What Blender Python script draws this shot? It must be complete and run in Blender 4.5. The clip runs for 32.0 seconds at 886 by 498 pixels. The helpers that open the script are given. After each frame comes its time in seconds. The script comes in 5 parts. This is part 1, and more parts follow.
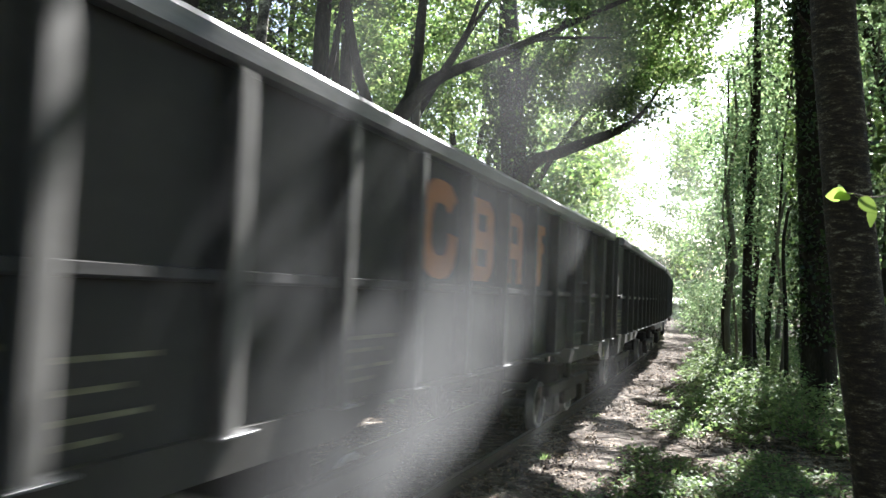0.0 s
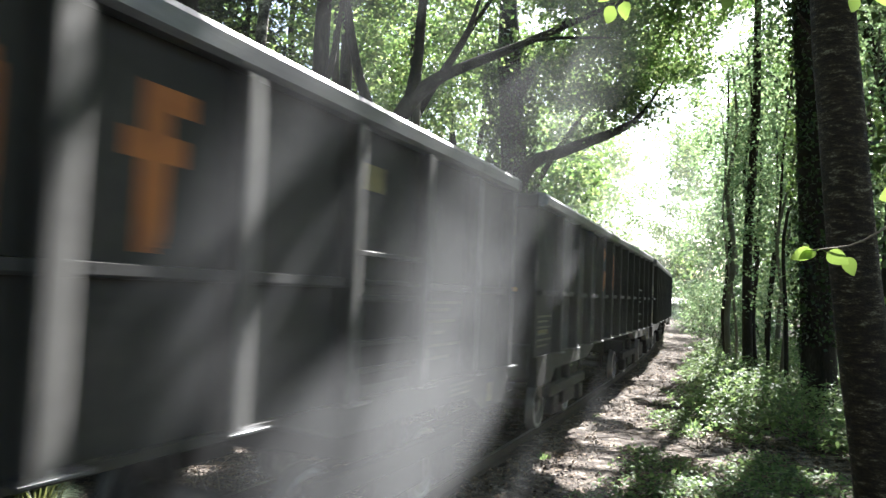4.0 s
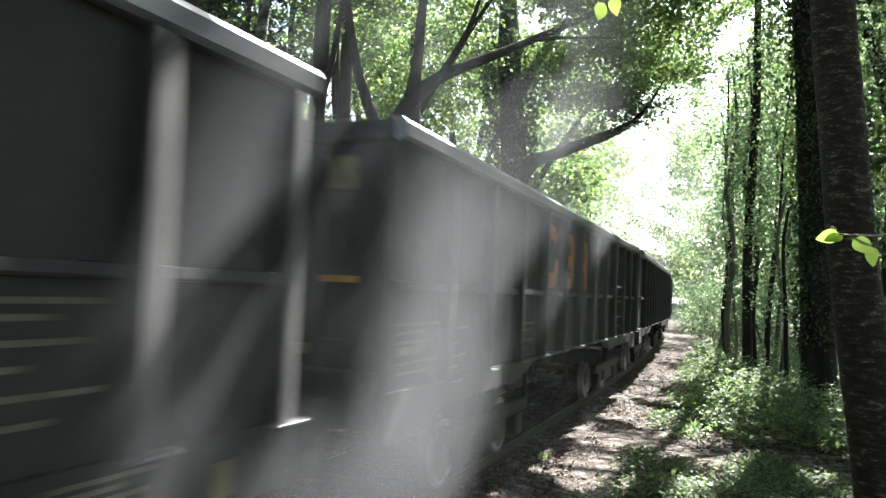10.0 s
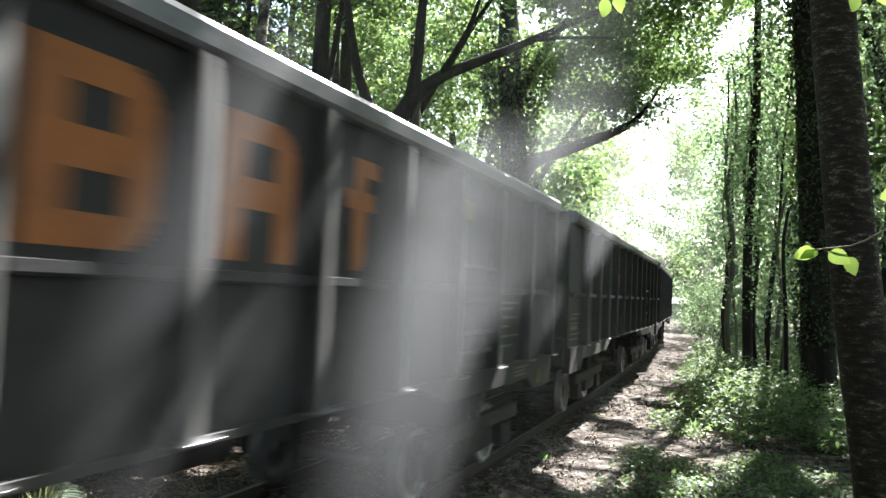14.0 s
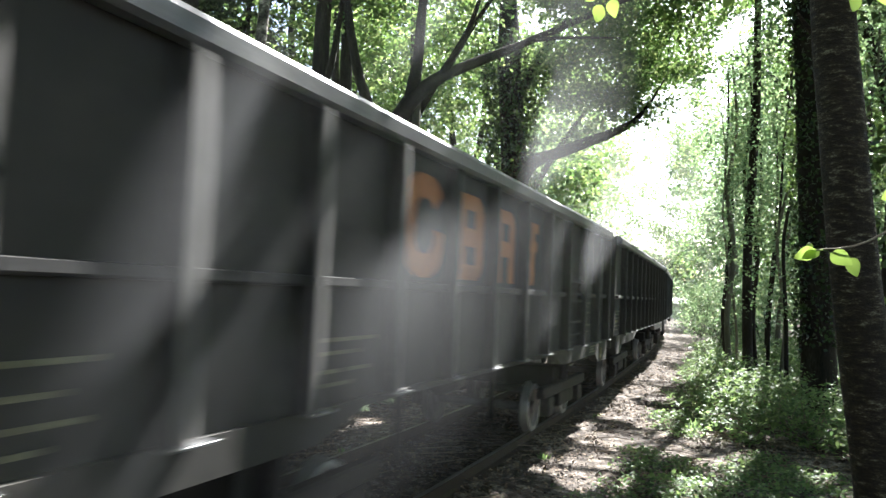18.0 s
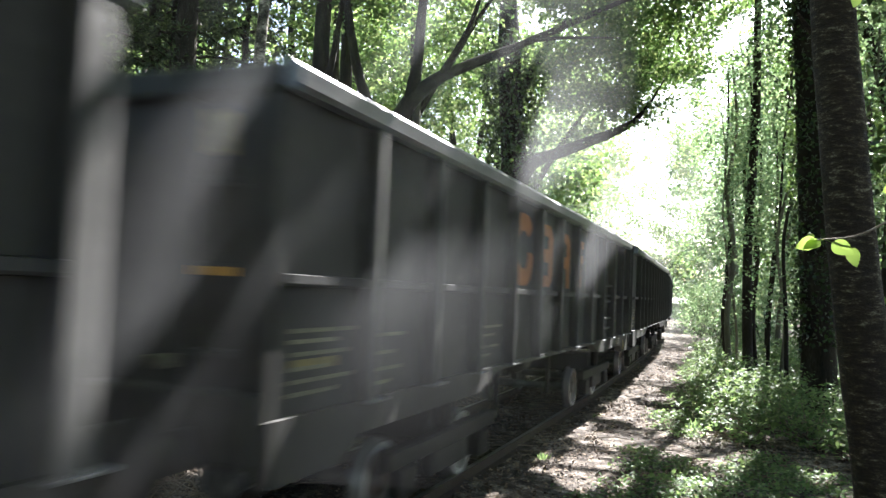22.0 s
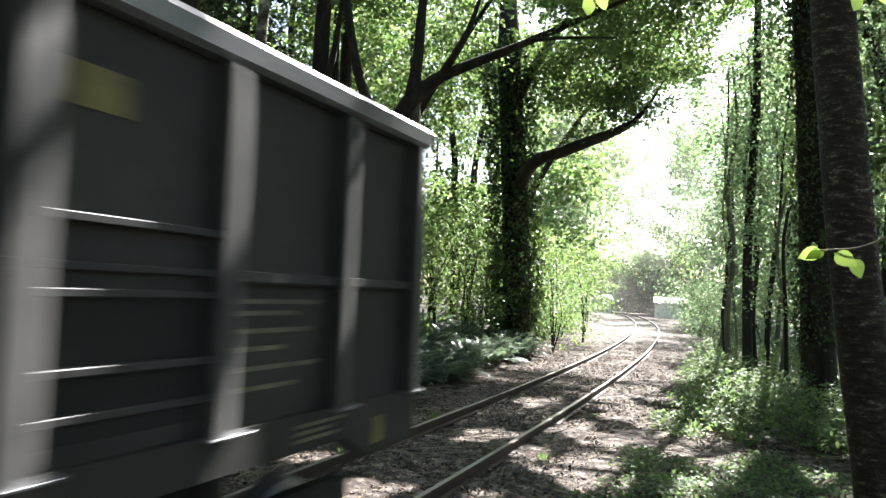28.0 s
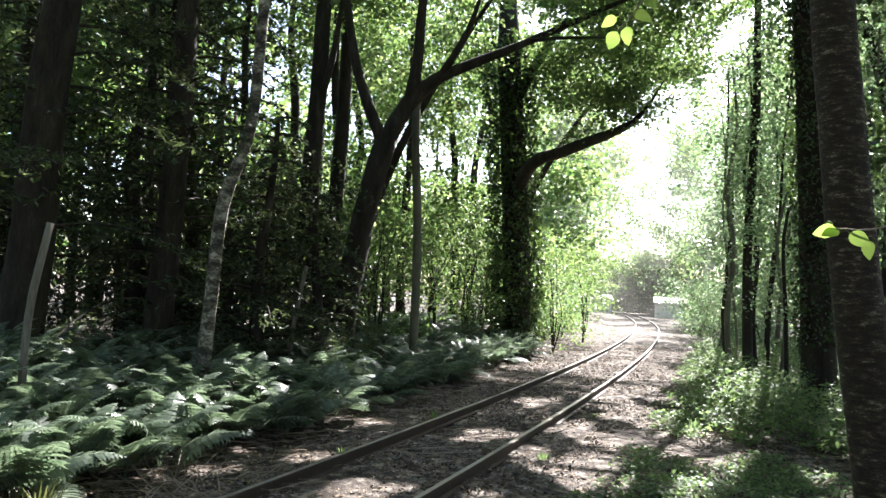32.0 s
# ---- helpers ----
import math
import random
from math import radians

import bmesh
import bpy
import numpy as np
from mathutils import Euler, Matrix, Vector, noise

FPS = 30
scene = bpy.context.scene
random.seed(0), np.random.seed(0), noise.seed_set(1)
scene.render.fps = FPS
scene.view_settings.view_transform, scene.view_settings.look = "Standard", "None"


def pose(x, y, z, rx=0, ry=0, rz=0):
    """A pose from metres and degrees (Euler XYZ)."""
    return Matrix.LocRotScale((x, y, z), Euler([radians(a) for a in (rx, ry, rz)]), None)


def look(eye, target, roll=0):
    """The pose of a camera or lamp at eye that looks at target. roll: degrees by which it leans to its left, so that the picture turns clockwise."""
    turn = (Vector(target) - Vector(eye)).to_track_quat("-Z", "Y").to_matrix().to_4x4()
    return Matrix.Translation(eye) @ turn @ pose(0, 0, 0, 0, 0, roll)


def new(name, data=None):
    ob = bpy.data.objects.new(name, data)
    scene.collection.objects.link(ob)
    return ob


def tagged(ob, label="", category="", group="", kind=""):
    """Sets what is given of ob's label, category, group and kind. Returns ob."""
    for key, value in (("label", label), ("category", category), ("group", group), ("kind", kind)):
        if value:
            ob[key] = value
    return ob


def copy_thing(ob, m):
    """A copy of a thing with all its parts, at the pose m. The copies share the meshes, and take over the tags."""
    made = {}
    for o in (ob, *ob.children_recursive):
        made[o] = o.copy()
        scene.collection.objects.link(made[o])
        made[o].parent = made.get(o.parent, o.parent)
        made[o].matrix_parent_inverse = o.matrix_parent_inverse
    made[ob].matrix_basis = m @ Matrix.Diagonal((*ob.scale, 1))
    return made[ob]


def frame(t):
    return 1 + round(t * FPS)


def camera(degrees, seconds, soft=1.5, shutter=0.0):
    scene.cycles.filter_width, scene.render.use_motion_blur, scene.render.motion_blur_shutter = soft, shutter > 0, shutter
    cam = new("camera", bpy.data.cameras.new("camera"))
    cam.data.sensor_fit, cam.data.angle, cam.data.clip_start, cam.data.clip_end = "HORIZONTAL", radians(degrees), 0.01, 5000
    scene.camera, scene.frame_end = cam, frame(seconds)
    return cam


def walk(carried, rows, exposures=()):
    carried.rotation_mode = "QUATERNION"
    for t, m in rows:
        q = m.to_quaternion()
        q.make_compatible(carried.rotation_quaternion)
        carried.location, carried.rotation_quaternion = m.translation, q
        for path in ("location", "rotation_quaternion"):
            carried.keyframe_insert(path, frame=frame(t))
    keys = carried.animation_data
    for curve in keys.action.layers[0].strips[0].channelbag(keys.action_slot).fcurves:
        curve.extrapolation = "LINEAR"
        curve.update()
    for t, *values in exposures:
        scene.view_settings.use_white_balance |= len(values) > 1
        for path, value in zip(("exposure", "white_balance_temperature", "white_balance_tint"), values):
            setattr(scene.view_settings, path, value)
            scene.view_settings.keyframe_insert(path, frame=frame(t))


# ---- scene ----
cam = camera(60.66, 32.0, soft=1.5, shutter=0.85)
EYE = (3.650, 0.0, 1.934)
AIM = (3.650 - 0.40299, 0.91357, 1.934 + 0.05513)
walk(cam, [(0.0, look(EYE, AIM, 2.45)), (32.0, look(EYE, AIM, 2.45))],
     exposures=[(0.0, 2.45, 6200, 12), (3.0, 2.62, 6200, 12), (14.0, 2.65, 6200, 11), (18.0, 2.72, 6200, 11), (23.0, 2.82, 6200, 13), (25.5, 2.82, 6200, 13), (27.0, 2.72, 6200, 13), (29.0, 2.6, 6200, 15), (32.0, 2.6, 6200, 15)])

# ---- daylight: sun ahead along the line, high over the trees ----
SUN_AZ, SUN_EL = radians(5.5), radians(43.0)
SUN_DIR = Vector((math.sin(SUN_AZ) * math.cos(SUN_EL), math.cos(SUN_AZ) * math.cos(SUN_EL), math.sin(SUN_EL)))
world = bpy.data.worlds.new("sky")
scene.world = world
world.use_nodes = True
wn = world.node_tree
sky = wn.nodes.new("ShaderNodeTexSky")
sky.sky_type, sky.sun_disc = "NISHITA", False
sky.sun_elevation, sky.sun_rotation = SUN_EL, SUN_AZ
sky.air_density, sky.dust_density = 1.0, 2.0
wn.nodes["Background"].inputs["Strength"].default_value = 0.078
wn.links.new(sky.outputs["Color"], wn.nodes["Background"].inputs["Color"])
sun = new("sun", bpy.data.lights.new("sun", "SUN"))
sun.data.energy, sun.data.angle, sun.data.color = 5.0, radians(0.53), (1.0, 0.96, 0.90)
sun.matrix_world = look(SUN_DIR * 60, (0, 0, 0))


# ---- materials ----
def material(name):
    m = bpy.data.materials.new(name)
    m.use_nodes = True
    m.node_tree.nodes.clear()
    return m, m.node_tree


def node(tree, kind, **inputs):
    n = tree.nodes.new(kind)
    for key, value in inputs.items():
        n.inputs[key.replace("_", " ")].default_value = value
    return n


def ramp(tree, source, stops):
    r = tree.nodes.new("ShaderNodeValToRGB")
    while len(r.color_ramp.elements) < len(stops):
        r.color_ramp.elements.new(0.5)
    for e, (at, c) in zip(r.color_ramp.elements, stops):
        e.position, e.color = at, (*c, 1)
    tree.links.new(source, r.inputs[0])
    return r.outputs[0]


def surface(name, stops, scale=4.0, fine=40.0, rough=(0.6, 0.85), metal=0.0, bump=0.3, stretch=(1, 1, 1), per="noise", spec=0.4, detail=6.0):
    """A weathered surface: colours by coarse and fine noise, uneven gloss and relief."""
    m, t = material(name)
    out, bsdf = t.nodes.new("ShaderNodeOutputMaterial"), t.nodes.new("ShaderNodeBsdfPrincipled")
    tex, mp = t.nodes.new("ShaderNodeTexCoord"), t.nodes.new("ShaderNodeMapping")
    mp.inputs["Scale"].default_value = stretch
    t.links.new(tex.outputs["Object"], mp.inputs["Vector"])
    big, small = node(t, "ShaderNodeTexNoise", Scale=scale, Detail=detail, Roughness=0.62), node(t, "ShaderNodeTexNoise", Scale=fine, Detail=4.0, Roughness=0.6)
    for n in (big, small):
        t.links.new(mp.outputs[0], n.inputs["Vector"])
    mix = t.nodes.new("ShaderNodeMath")
    mix.operation = "MULTIPLY_ADD"
    mix.inputs[1].default_value, mix.inputs[2].default_value = 0.45, -0.22
    t.links.new(small.outputs["Fac"], mix.inputs[0])
    add = t.nodes.new("ShaderNodeMath")
    t.links.new(mix.outputs[0], add.inputs[0])
    t.links.new(big.outputs["Fac"], add.inputs[1])
    source = add.outputs[0]
    if per != "noise":
        rnd = t.nodes.new("ShaderNodeObjectInfo" if per == "object" else "ShaderNodeNewGeometry")
        blend = t.nodes.new("ShaderNodeMath")
        blend.operation = "MULTIPLY_ADD"
        blend.inputs[1].default_value = 0.5
        half = t.nodes.new("ShaderNodeMath")
        half.operation = "MULTIPLY"
        half.inputs[1].default_value = 0.5
        t.links.new(source, half.inputs[0])
        t.links.new(rnd.outputs["Random" if per == "object" else "Random Per Island"], blend.inputs[0])
        t.links.new(half.outputs[0], blend.inputs[2])
        source = blend.outputs[0]
    t.links.new(ramp(t, source, stops), bsdf.inputs["Base Color"])
    rr = node(t, "ShaderNodeMapRange", From_Min=0.3, From_Max=0.7, To_Min=rough[0], To_Max=rough[1])
    t.links.new(big.outputs["Fac"], rr.inputs["Value"])
    t.links.new(rr.outputs[0], bsdf.inputs["Roughness"])
    bsdf.inputs["Metallic"].default_value = metal
    bsdf.inputs["Specular IOR Level"].default_value = spec
    bp = node(t, "ShaderNodeBump", Strength=bump, Distance=0.02)
    t.links.new(add.outputs[0], bp.inputs["Height"])
    t.links.new(bp.outputs[0], bsdf.inputs["Normal"])
    t.links.new(bsdf.outputs[0], out.inputs["Surface"])
    return m


def foliage(name, stops, through_stops, share=0.5, rough=0.45, spec=0.35):
    """Thin leaves: a glossy face and light that shines through, varied leaf by leaf."""
    m, t = material(name)
    out, bsdf = t.nodes.new("ShaderNodeOutputMaterial"), node(t, "ShaderNodeBsdfPrincipled", Roughness=rough)
    bsdf.inputs["Specular IOR Level"].default_value = spec
    geo, tl, mixs = t.nodes.new("ShaderNodeNewGeometry"), t.nodes.new("ShaderNodeBsdfTranslucent"), node(t, "ShaderNodeMixShader", Fac=share)
    t.links.new(ramp(t, geo.outputs["Random Per Island"], stops), bsdf.inputs["Base Color"])
    t.links.new(ramp(t, geo.outputs["Random Per Island"], through_stops), tl.inputs["Color"])
    t.links.new(bsdf.outputs[0], mixs.inputs[1])
    t.links.new(tl.outputs[0], mixs.inputs[2])
    t.links.new(mixs.outputs[0], out.inputs["Surface"])
    return m


M_PAINT = surface("charcoal_paint", [(0.3, (0.0285, 0.0272, 0.0248)), (0.55, (0.0450, 0.0430, 0.0390)), (0.75, (0.080, 0.074, 0.065))], 1.6, 22, (0.5, 0.75), 0.0, 0.15, (1, 1, 0.5), spec=0.3)
# Paler than the panels: the sun on the rib crowns is in this colour.
M_RIB = surface("sunlit_rib_paint", [(0.3, (0.058, 0.058, 0.056)), (0.55, (0.100, 0.099, 0.095)), (0.75, (0.15, 0.147, 0.139))], 1.6, 22, (0.45, 0.65), 0.0, 0.12, (1, 1, 0.4), spec=0.3)
M_LOWER = surface("dusty_paint", [(0.3, (0.021, 0.021, 0.018)), (0.6, (0.038, 0.037, 0.032)), (0.8, (0.070, 0.063, 0.052))], 2.5, 30, (0.6, 0.85), 0.0, 0.2, (1, 1, 0.6))
M_CAP = surface("worn_grey_steel", [(0.3, (0.10, 0.103, 0.107)), (0.6, (0.20, 0.204, 0.208)), (0.8, (0.30, 0.295, 0.285))], 3, 40, (0.3, 0.5), 0.35, 0.15, (1, 0.4, 1))
M_WAIST = surface("worn_waist_paint", [(0.3, (0.024, 0.024, 0.0235)), (0.6, (0.040, 0.040, 0.039)), (0.8, (0.072, 0.070, 0.067))], 3, 40, (0.5, 0.7), 0.0, 0.15, (1, 0.4, 1))
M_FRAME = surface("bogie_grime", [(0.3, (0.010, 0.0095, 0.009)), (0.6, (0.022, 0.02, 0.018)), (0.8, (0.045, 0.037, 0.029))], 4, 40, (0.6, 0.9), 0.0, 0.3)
M_WHEEL = surface("wheel_steel", [(0.3, (0.10, 0.095, 0.09)), (0.7, (0.22, 0.21, 0.2))], 5, 50, (0.35, 0.55), 0.5, 0.15)
M_TYRE = surface("pale_worn_tyre", [(0.3, (0.42, 0.41, 0.39)), (0.7, (0.58, 0.57, 0.54))], 6, 60, (0.3, 0.5), 0.4, 0.1)
M_ORANGE = surface("orange_paint", [(0.3, (0.34, 0.115, 0.030)), (0.6, (0.47, 0.165, 0.045)), (0.8, (0.38, 0.16, 0.07))], 3, 30, (0.5, 0.7), 0.0, 0.1)
M_YELLOW = surface("faded_yellow_paint", [(0.3, (0.11, 0.09, 0.035)), (0.7, (0.27, 0.225, 0.08))], 6, 60, (0.5, 0.7), 0.0, 0.1)
M_AMBER = surface("amber_plate", [(0.3, (0.45, 0.22, 0.03)), (0.7, (0.6, 0.32, 0.05))], 6, 60, (0.4, 0.6), 0.0, 0.1)
M_PALE = surface("pale_stencil_paint", [(0.3, (0.06, 0.058, 0.042)), (0.5, (0.14, 0.135, 0.085)), (0.7, (0.26, 0.25, 0.16))], 9, 60, (0.5, 0.7), 0.0, 0.1)
M_SPRAY = surface("spray_paint", [(0.3, (0.15, 0.15, 0.095)), (0.7, (0.31, 0.305, 0.20))], 3, 30, (0.5, 0.7), 0.0, 0.05)
M_RAIL = surface("rusty_rail", [(0.3, (0.03, 0.021, 0.016)), (0.6, (0.06, 0.042, 0.032)), (0.8, (0.11, 0.085, 0.065))], 6, 60, (0.6, 0.85), 0.2, 0.3)
M_RAILTOP = surface("dull_rail_head", [(0.3, (0.20, 0.175, 0.15)), (0.7, (0.36, 0.33, 0.29))], 2, 40, (0.3, 0.5), 0.7, 0.1, (1, 0.2, 1))
M_SOIL = surface("trackside_soil", [(0.32, (0.016, 0.012, 0.009)), (0.45, (0.045, 0.037, 0.030)), (0.56, (0.13, 0.11, 0.093)), (0.66, (0.32, 0.285, 0.24))], 4.5, 55, (0.85, 1.0), 0.0, 1.0, spec=0.12, detail=12)
M_STONE = surface("track_stones", [(0.2, (0.035, 0.03, 0.026)), (0.5, (0.10, 0.09, 0.08)), (0.8, (0.27, 0.245, 0.22))], 9, 60, (0.75, 0.95), 0.0, 0.5, per="island", spec=0.2)
M_LITTER = surface("dead_leaf_litter", [(0.2, (0.03, 0.02, 0.013)), (0.5, (0.12, 0.085, 0.058)), (0.8, (0.36, 0.28, 0.2))], 9, 60, (0.7, 0.9), 0.0, 0.3, per="island", spec=0.2)
M_TWIG = surface("dry_twigs", [(0.2, (0.12, 0.09, 0.065)), (0.8, (0.34, 0.28, 0.215))], 9, 60, (0.7, 0.9), 0.0, 0.3, per="island", spec=0.2)
M_STALK = surface("pale_dry_stalks", [(0.2, (0.12, 0.09, 0.07)), (0.8, (0.34, 0.28, 0.22))], 9, 60, (0.7, 0.9), 0.0, 0.3, per="island", spec=0.2)
M_BARK = surface("dark_bark", [(0.3, (0.016, 0.013, 0.010)), (0.55, (0.038, 0.031, 0.024)), (0.8, (0.085, 0.075, 0.057))], 5, 35, (0.8, 0.95), 0.0, 1.0, (1, 1, 0.25), spec=0.2)
M_GREYBARK = surface("grey_pole_bark", [(0.3, (0.075, 0.075, 0.05)), (0.55, (0.14, 0.135, 0.095)), (0.8, (0.22, 0.21, 0.16))], 4, 35, (0.7, 0.9), 0.0, 0.6, (1, 1, 0.3), spec=0.2)
M_BIRCH = surface("pale_peeling_bark", [(0.42, (0.03, 0.026, 0.02)), (0.54, (0.14, 0.125, 0.10)), (0.72, (0.50, 0.47, 0.40))], 4.5, 25, (0.6, 0.85), 0.0, 0.7, (1, 1, 1.6), spec=0.25)
M_CHERRY = surface("ringed_smooth_bark", [(0.3, (0.016, 0.011, 0.007)), (0.5, (0.044, 0.031, 0.020)), (0.60, (0.085, 0.065, 0.043)), (0.68, (0.26, 0.24, 0.165))], 15, 80, (0.6, 0.85), 0.0, 1.0, (1.0, 1.0, 3.2), spec=0.3)
M_WOOD = surface("weathered_post_wood", [(0.3, (0.12, 0.105, 0.085)), (0.7, (0.26, 0.235, 0.2))], 5, 40, (0.8, 0.95), 0.0, 0.6, (1, 1, 0.2), spec=0.2)
M_WHITEWALL = surface("pale_render", [(0.3, (0.62, 0.6, 0.56)), (0.7, (0.76, 0.74, 0.7))], 2, 20, (0.7, 0.9), 0.0, 0.1)
M_ROOF = surface("pale_roofing", [(0.3, (0.4, 0.4, 0.4)), (0.7, (0.55, 0.55, 0.55))], 2, 20, (0.6, 0.8), 0.0, 0.1)
M_OAK = foliage("oak_leaves", [(0, (0.032, 0.056, 0.020)), (0.6, (0.058, 0.094, 0.034)), (1, (0.095, 0.135, 0.05))], [(0, (0.10, 0.19, 0.05)), (0.6, (0.21, 0.33, 0.09)), (1, (0.40, 0.48, 0.18))], 0.52, 0.4, 0.45)
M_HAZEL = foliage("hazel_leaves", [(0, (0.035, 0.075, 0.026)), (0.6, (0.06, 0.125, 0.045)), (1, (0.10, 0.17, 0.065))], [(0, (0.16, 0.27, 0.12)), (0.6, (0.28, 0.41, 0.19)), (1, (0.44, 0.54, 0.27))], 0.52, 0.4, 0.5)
M_YEW = foliage("dark_evergreen_leaves", [(0, (0.022, 0.036, 0.020)), (0.7, (0.048, 0.074, 0.036)), (1, (0.09, 0.12, 0.06))], [(0, (0.04, 0.06, 0.02)), (1, (0.14, 0.18, 0.06))], 0.32, 0.55, 0.3)
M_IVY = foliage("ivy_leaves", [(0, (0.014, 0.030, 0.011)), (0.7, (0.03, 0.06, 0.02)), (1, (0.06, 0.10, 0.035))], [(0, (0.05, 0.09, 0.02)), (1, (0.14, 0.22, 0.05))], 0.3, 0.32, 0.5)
M_BRAMBLE = foliage("bramble_leaves", [(0, (0.036, 0.075, 0.026)), (0.6, (0.066, 0.130, 0.045)), (1, (0.13, 0.21, 0.08))], [(0, (0.12, 0.2, 0.08)), (1, (0.36, 0.50, 0.17))], 0.48, 0.5, 0.3)
M_FERN = foliage("fern_fronds", [(0, (0.050, 0.072, 0.048)), (0.6, (0.096, 0.130, 0.088)), (1, (0.18, 0.22, 0.155))], [(0, (0.09, 0.14, 0.075)), (1, (0.26, 0.34, 0.20))], 0.36, 0.42, 0.5)
M_DRYGRASS = foliage("yellowed_grass", [(0, (0.07, 0.085, 0.03)), (1, (0.19, 0.19, 0.08))], [(0, (0.08, 0.1, 0.03)), (1, (0.19, 0.2, 0.07))], 0.4)
M_NEARLEAF = foliage("fresh_spring_leaf", [(0, (0.10, 0.20, 0.035)), (1, (0.15, 0.26, 0.05))], [(0, (0.26, 0.40, 0.075)), (1, (0.36, 0.50, 0.11))], 0.55)


# ---- small mesh tools ----
def mesh_from(name, verts, faces, mat, smooth=False):
    me = bpy.data.meshes.new(name)
    me.from_pydata(verts, [], faces)
    me.materials.append(mat)
    if smooth:
        me.polygons.foreach_set("use_smooth", [True] * len(me.polygons))
    me.update()
    return me


def child(name, me, parent, label="", at=None):
    ob = new(name, me)
    ob.parent = parent
    if at is not None:
        ob.matrix_basis = at
    if label:
        ob["label"] = label
    return ob


def boxes(specs, bevel=0.0):
    """A bmesh of bevelled boxes, each (x0, y0, z0, x1, y1, z1)."""
    bm = bmesh.new()
    for x0, y0, z0, x1, y1, z1 in specs:
        r = bmesh.ops.create_cube(bm, size=1.0)
        bmesh.ops.transform(bm, matrix=Matrix.Translation(((x0 + x1) / 2, (y0 + y1) / 2, (z0 + z1) / 2)) @ Matrix.Diagonal((x1 - x0, y1 - y0, z1 - z0, 1)), verts=r["verts"])
    if bevel:
        bmesh.ops.bevel(bm, geom=bm.edges[:], offset=bevel, segments=1, affect="EDGES")
    return bm


def finish(name, bm, mat, smooth=False):
    me = bpy.data.meshes.new(name)
    bm.to_mesh(me)
    bm.free()
    me.materials.append(mat)
    if smooth:
        me.polygons.foreach_set("use_smooth", [True] * len(me.polygons))
    return me


def part(name, bm, mat, parent, label="", smooth=False, at=None):
    return child(name, finish(name, bm, mat, smooth), parent, label, at)


def prism(outline, y0, y1, axis="y"):
    """A bmesh of a closed outline pushed along one axis."""
    bm = bmesh.new()
    n = len(outline)
    put = {"y": lambda a, b, c: (a, c, b), "x": lambda a, b, c: (c, a, b)}[axis]
    lo = [bm.verts.new(put(a, b, y0)) for a, b in outline]
    hi = [bm.verts.new(put(a, b, y1)) for a, b in outline]
    for i in range(n):
        bm.faces.new((lo[i], lo[(i + 1) % n], hi[(i + 1) % n], hi[i]))
    bm.faces.new(lo[::-1])
    bm.faces.new(hi)
    bmesh.ops.recalc_face_normals(bm, faces=bm.faces[:])
    return bm


def lathe(profile, segs=24, axis="x"):
    """A bmesh turned from (distance along the axis, radius) pairs."""
    bm = bmesh.new()
    rings = []
    for a, r in profile:
        ring = []
        for i in range(segs):
            c, s = math.cos(2 * math.pi * i / segs) * r, math.sin(2 * math.pi * i / segs) * r
            ring.append(bm.verts.new((a, c, s) if axis == "x" else (c, a, s) if axis == "y" else (c, s, a)))
        rings.append(ring)
    for p, q in zip(rings, rings[1:]):
        for i in range(segs):
            bm.faces.new((p[i], p[(i + 1) % segs], q[(i + 1) % segs], q[i]))
    bm.faces.new(rings[0][::-1])
    bm.faces.new(rings[-1])
    bmesh.ops.recalc_face_normals(bm, faces=bm.faces[:])
    return bm


def tube_data(points, radii, segs=9, rough=0.06, seed=0, sub=4):
    """Vertices and faces of an uneven tapering tube along smooth points."""
    rng = np.random.default_rng(seed)
    P, Rr = np.array(points, float), np.array(radii, float)
    if len(P) > 2 and sub > 1:
        t = np.linspace(0, len(P) - 1, (len(P) - 1) * sub + 1)
        i = np.clip(t.astype(int), 0, len(P) - 2)
        f = (t - i)[:, None]
        pad = np.vstack([2 * P[0] - P[1], P, 2 * P[-1] - P[-2]])
        a, b, c, d = pad[i], pad[i + 1], pad[i + 2], pad[i + 3]
        P2 = 0.5 * (2 * b + (c - a) * f + (2 * a - 5 * b + 4 * c - d) * f ** 2 + (3 * b - a - 3 * c + d) * f ** 3)
        Rr = np.interp(t, np.arange(len(Rr)), Rr)
        P = P2
    T = np.gradient(P, axis=0)
    T /= np.linalg.norm(T, axis=1)[:, None] + 1e-9
    ref = np.array([1.0, 0, 0]) if abs(T[0][0]) < 0.8 else np.array([0, 1.0, 0])
    verts, faces = [], []
    wob = rng.normal(0, rough, (segs,))
    for k, (p, tt, r) in enumerate(zip(P, T, Rr)):
        u = ref - tt * (ref @ tt)
        u /= np.linalg.norm(u)
        v = np.cross(tt, u)
        for j in range(segs):
            a = 2 * math.pi * j / segs
            rr = r * (1 + wob[j] + rng.normal(0, rough * 0.5))
            verts.append(tuple(p + (u * math.cos(a) + v * math.sin(a)) * rr))
    for k in range(len(P) - 1):
        for j in range(segs):
            a, b = k * segs + j, k * segs + (j + 1) % segs
            faces.append((a, b, b + segs, a + segs))
    faces.append(tuple(range(segs))[::-1])
    faces.append(tuple(range((len(P) - 1) * segs, len(P) * segs)))
    return verts, faces


def tubes(name, limbs, mat, segs=9, rough=0.06, seed=0):
    V, F = [], []
    for n, (pts, radii) in enumerate(limbs):
        v, f = tube_data(pts, radii, segs, rough, seed + n)
        F += [tuple(i + len(V) for i in q) for q in f]
        V += v
    return mesh_from(name, V, F, mat, True)


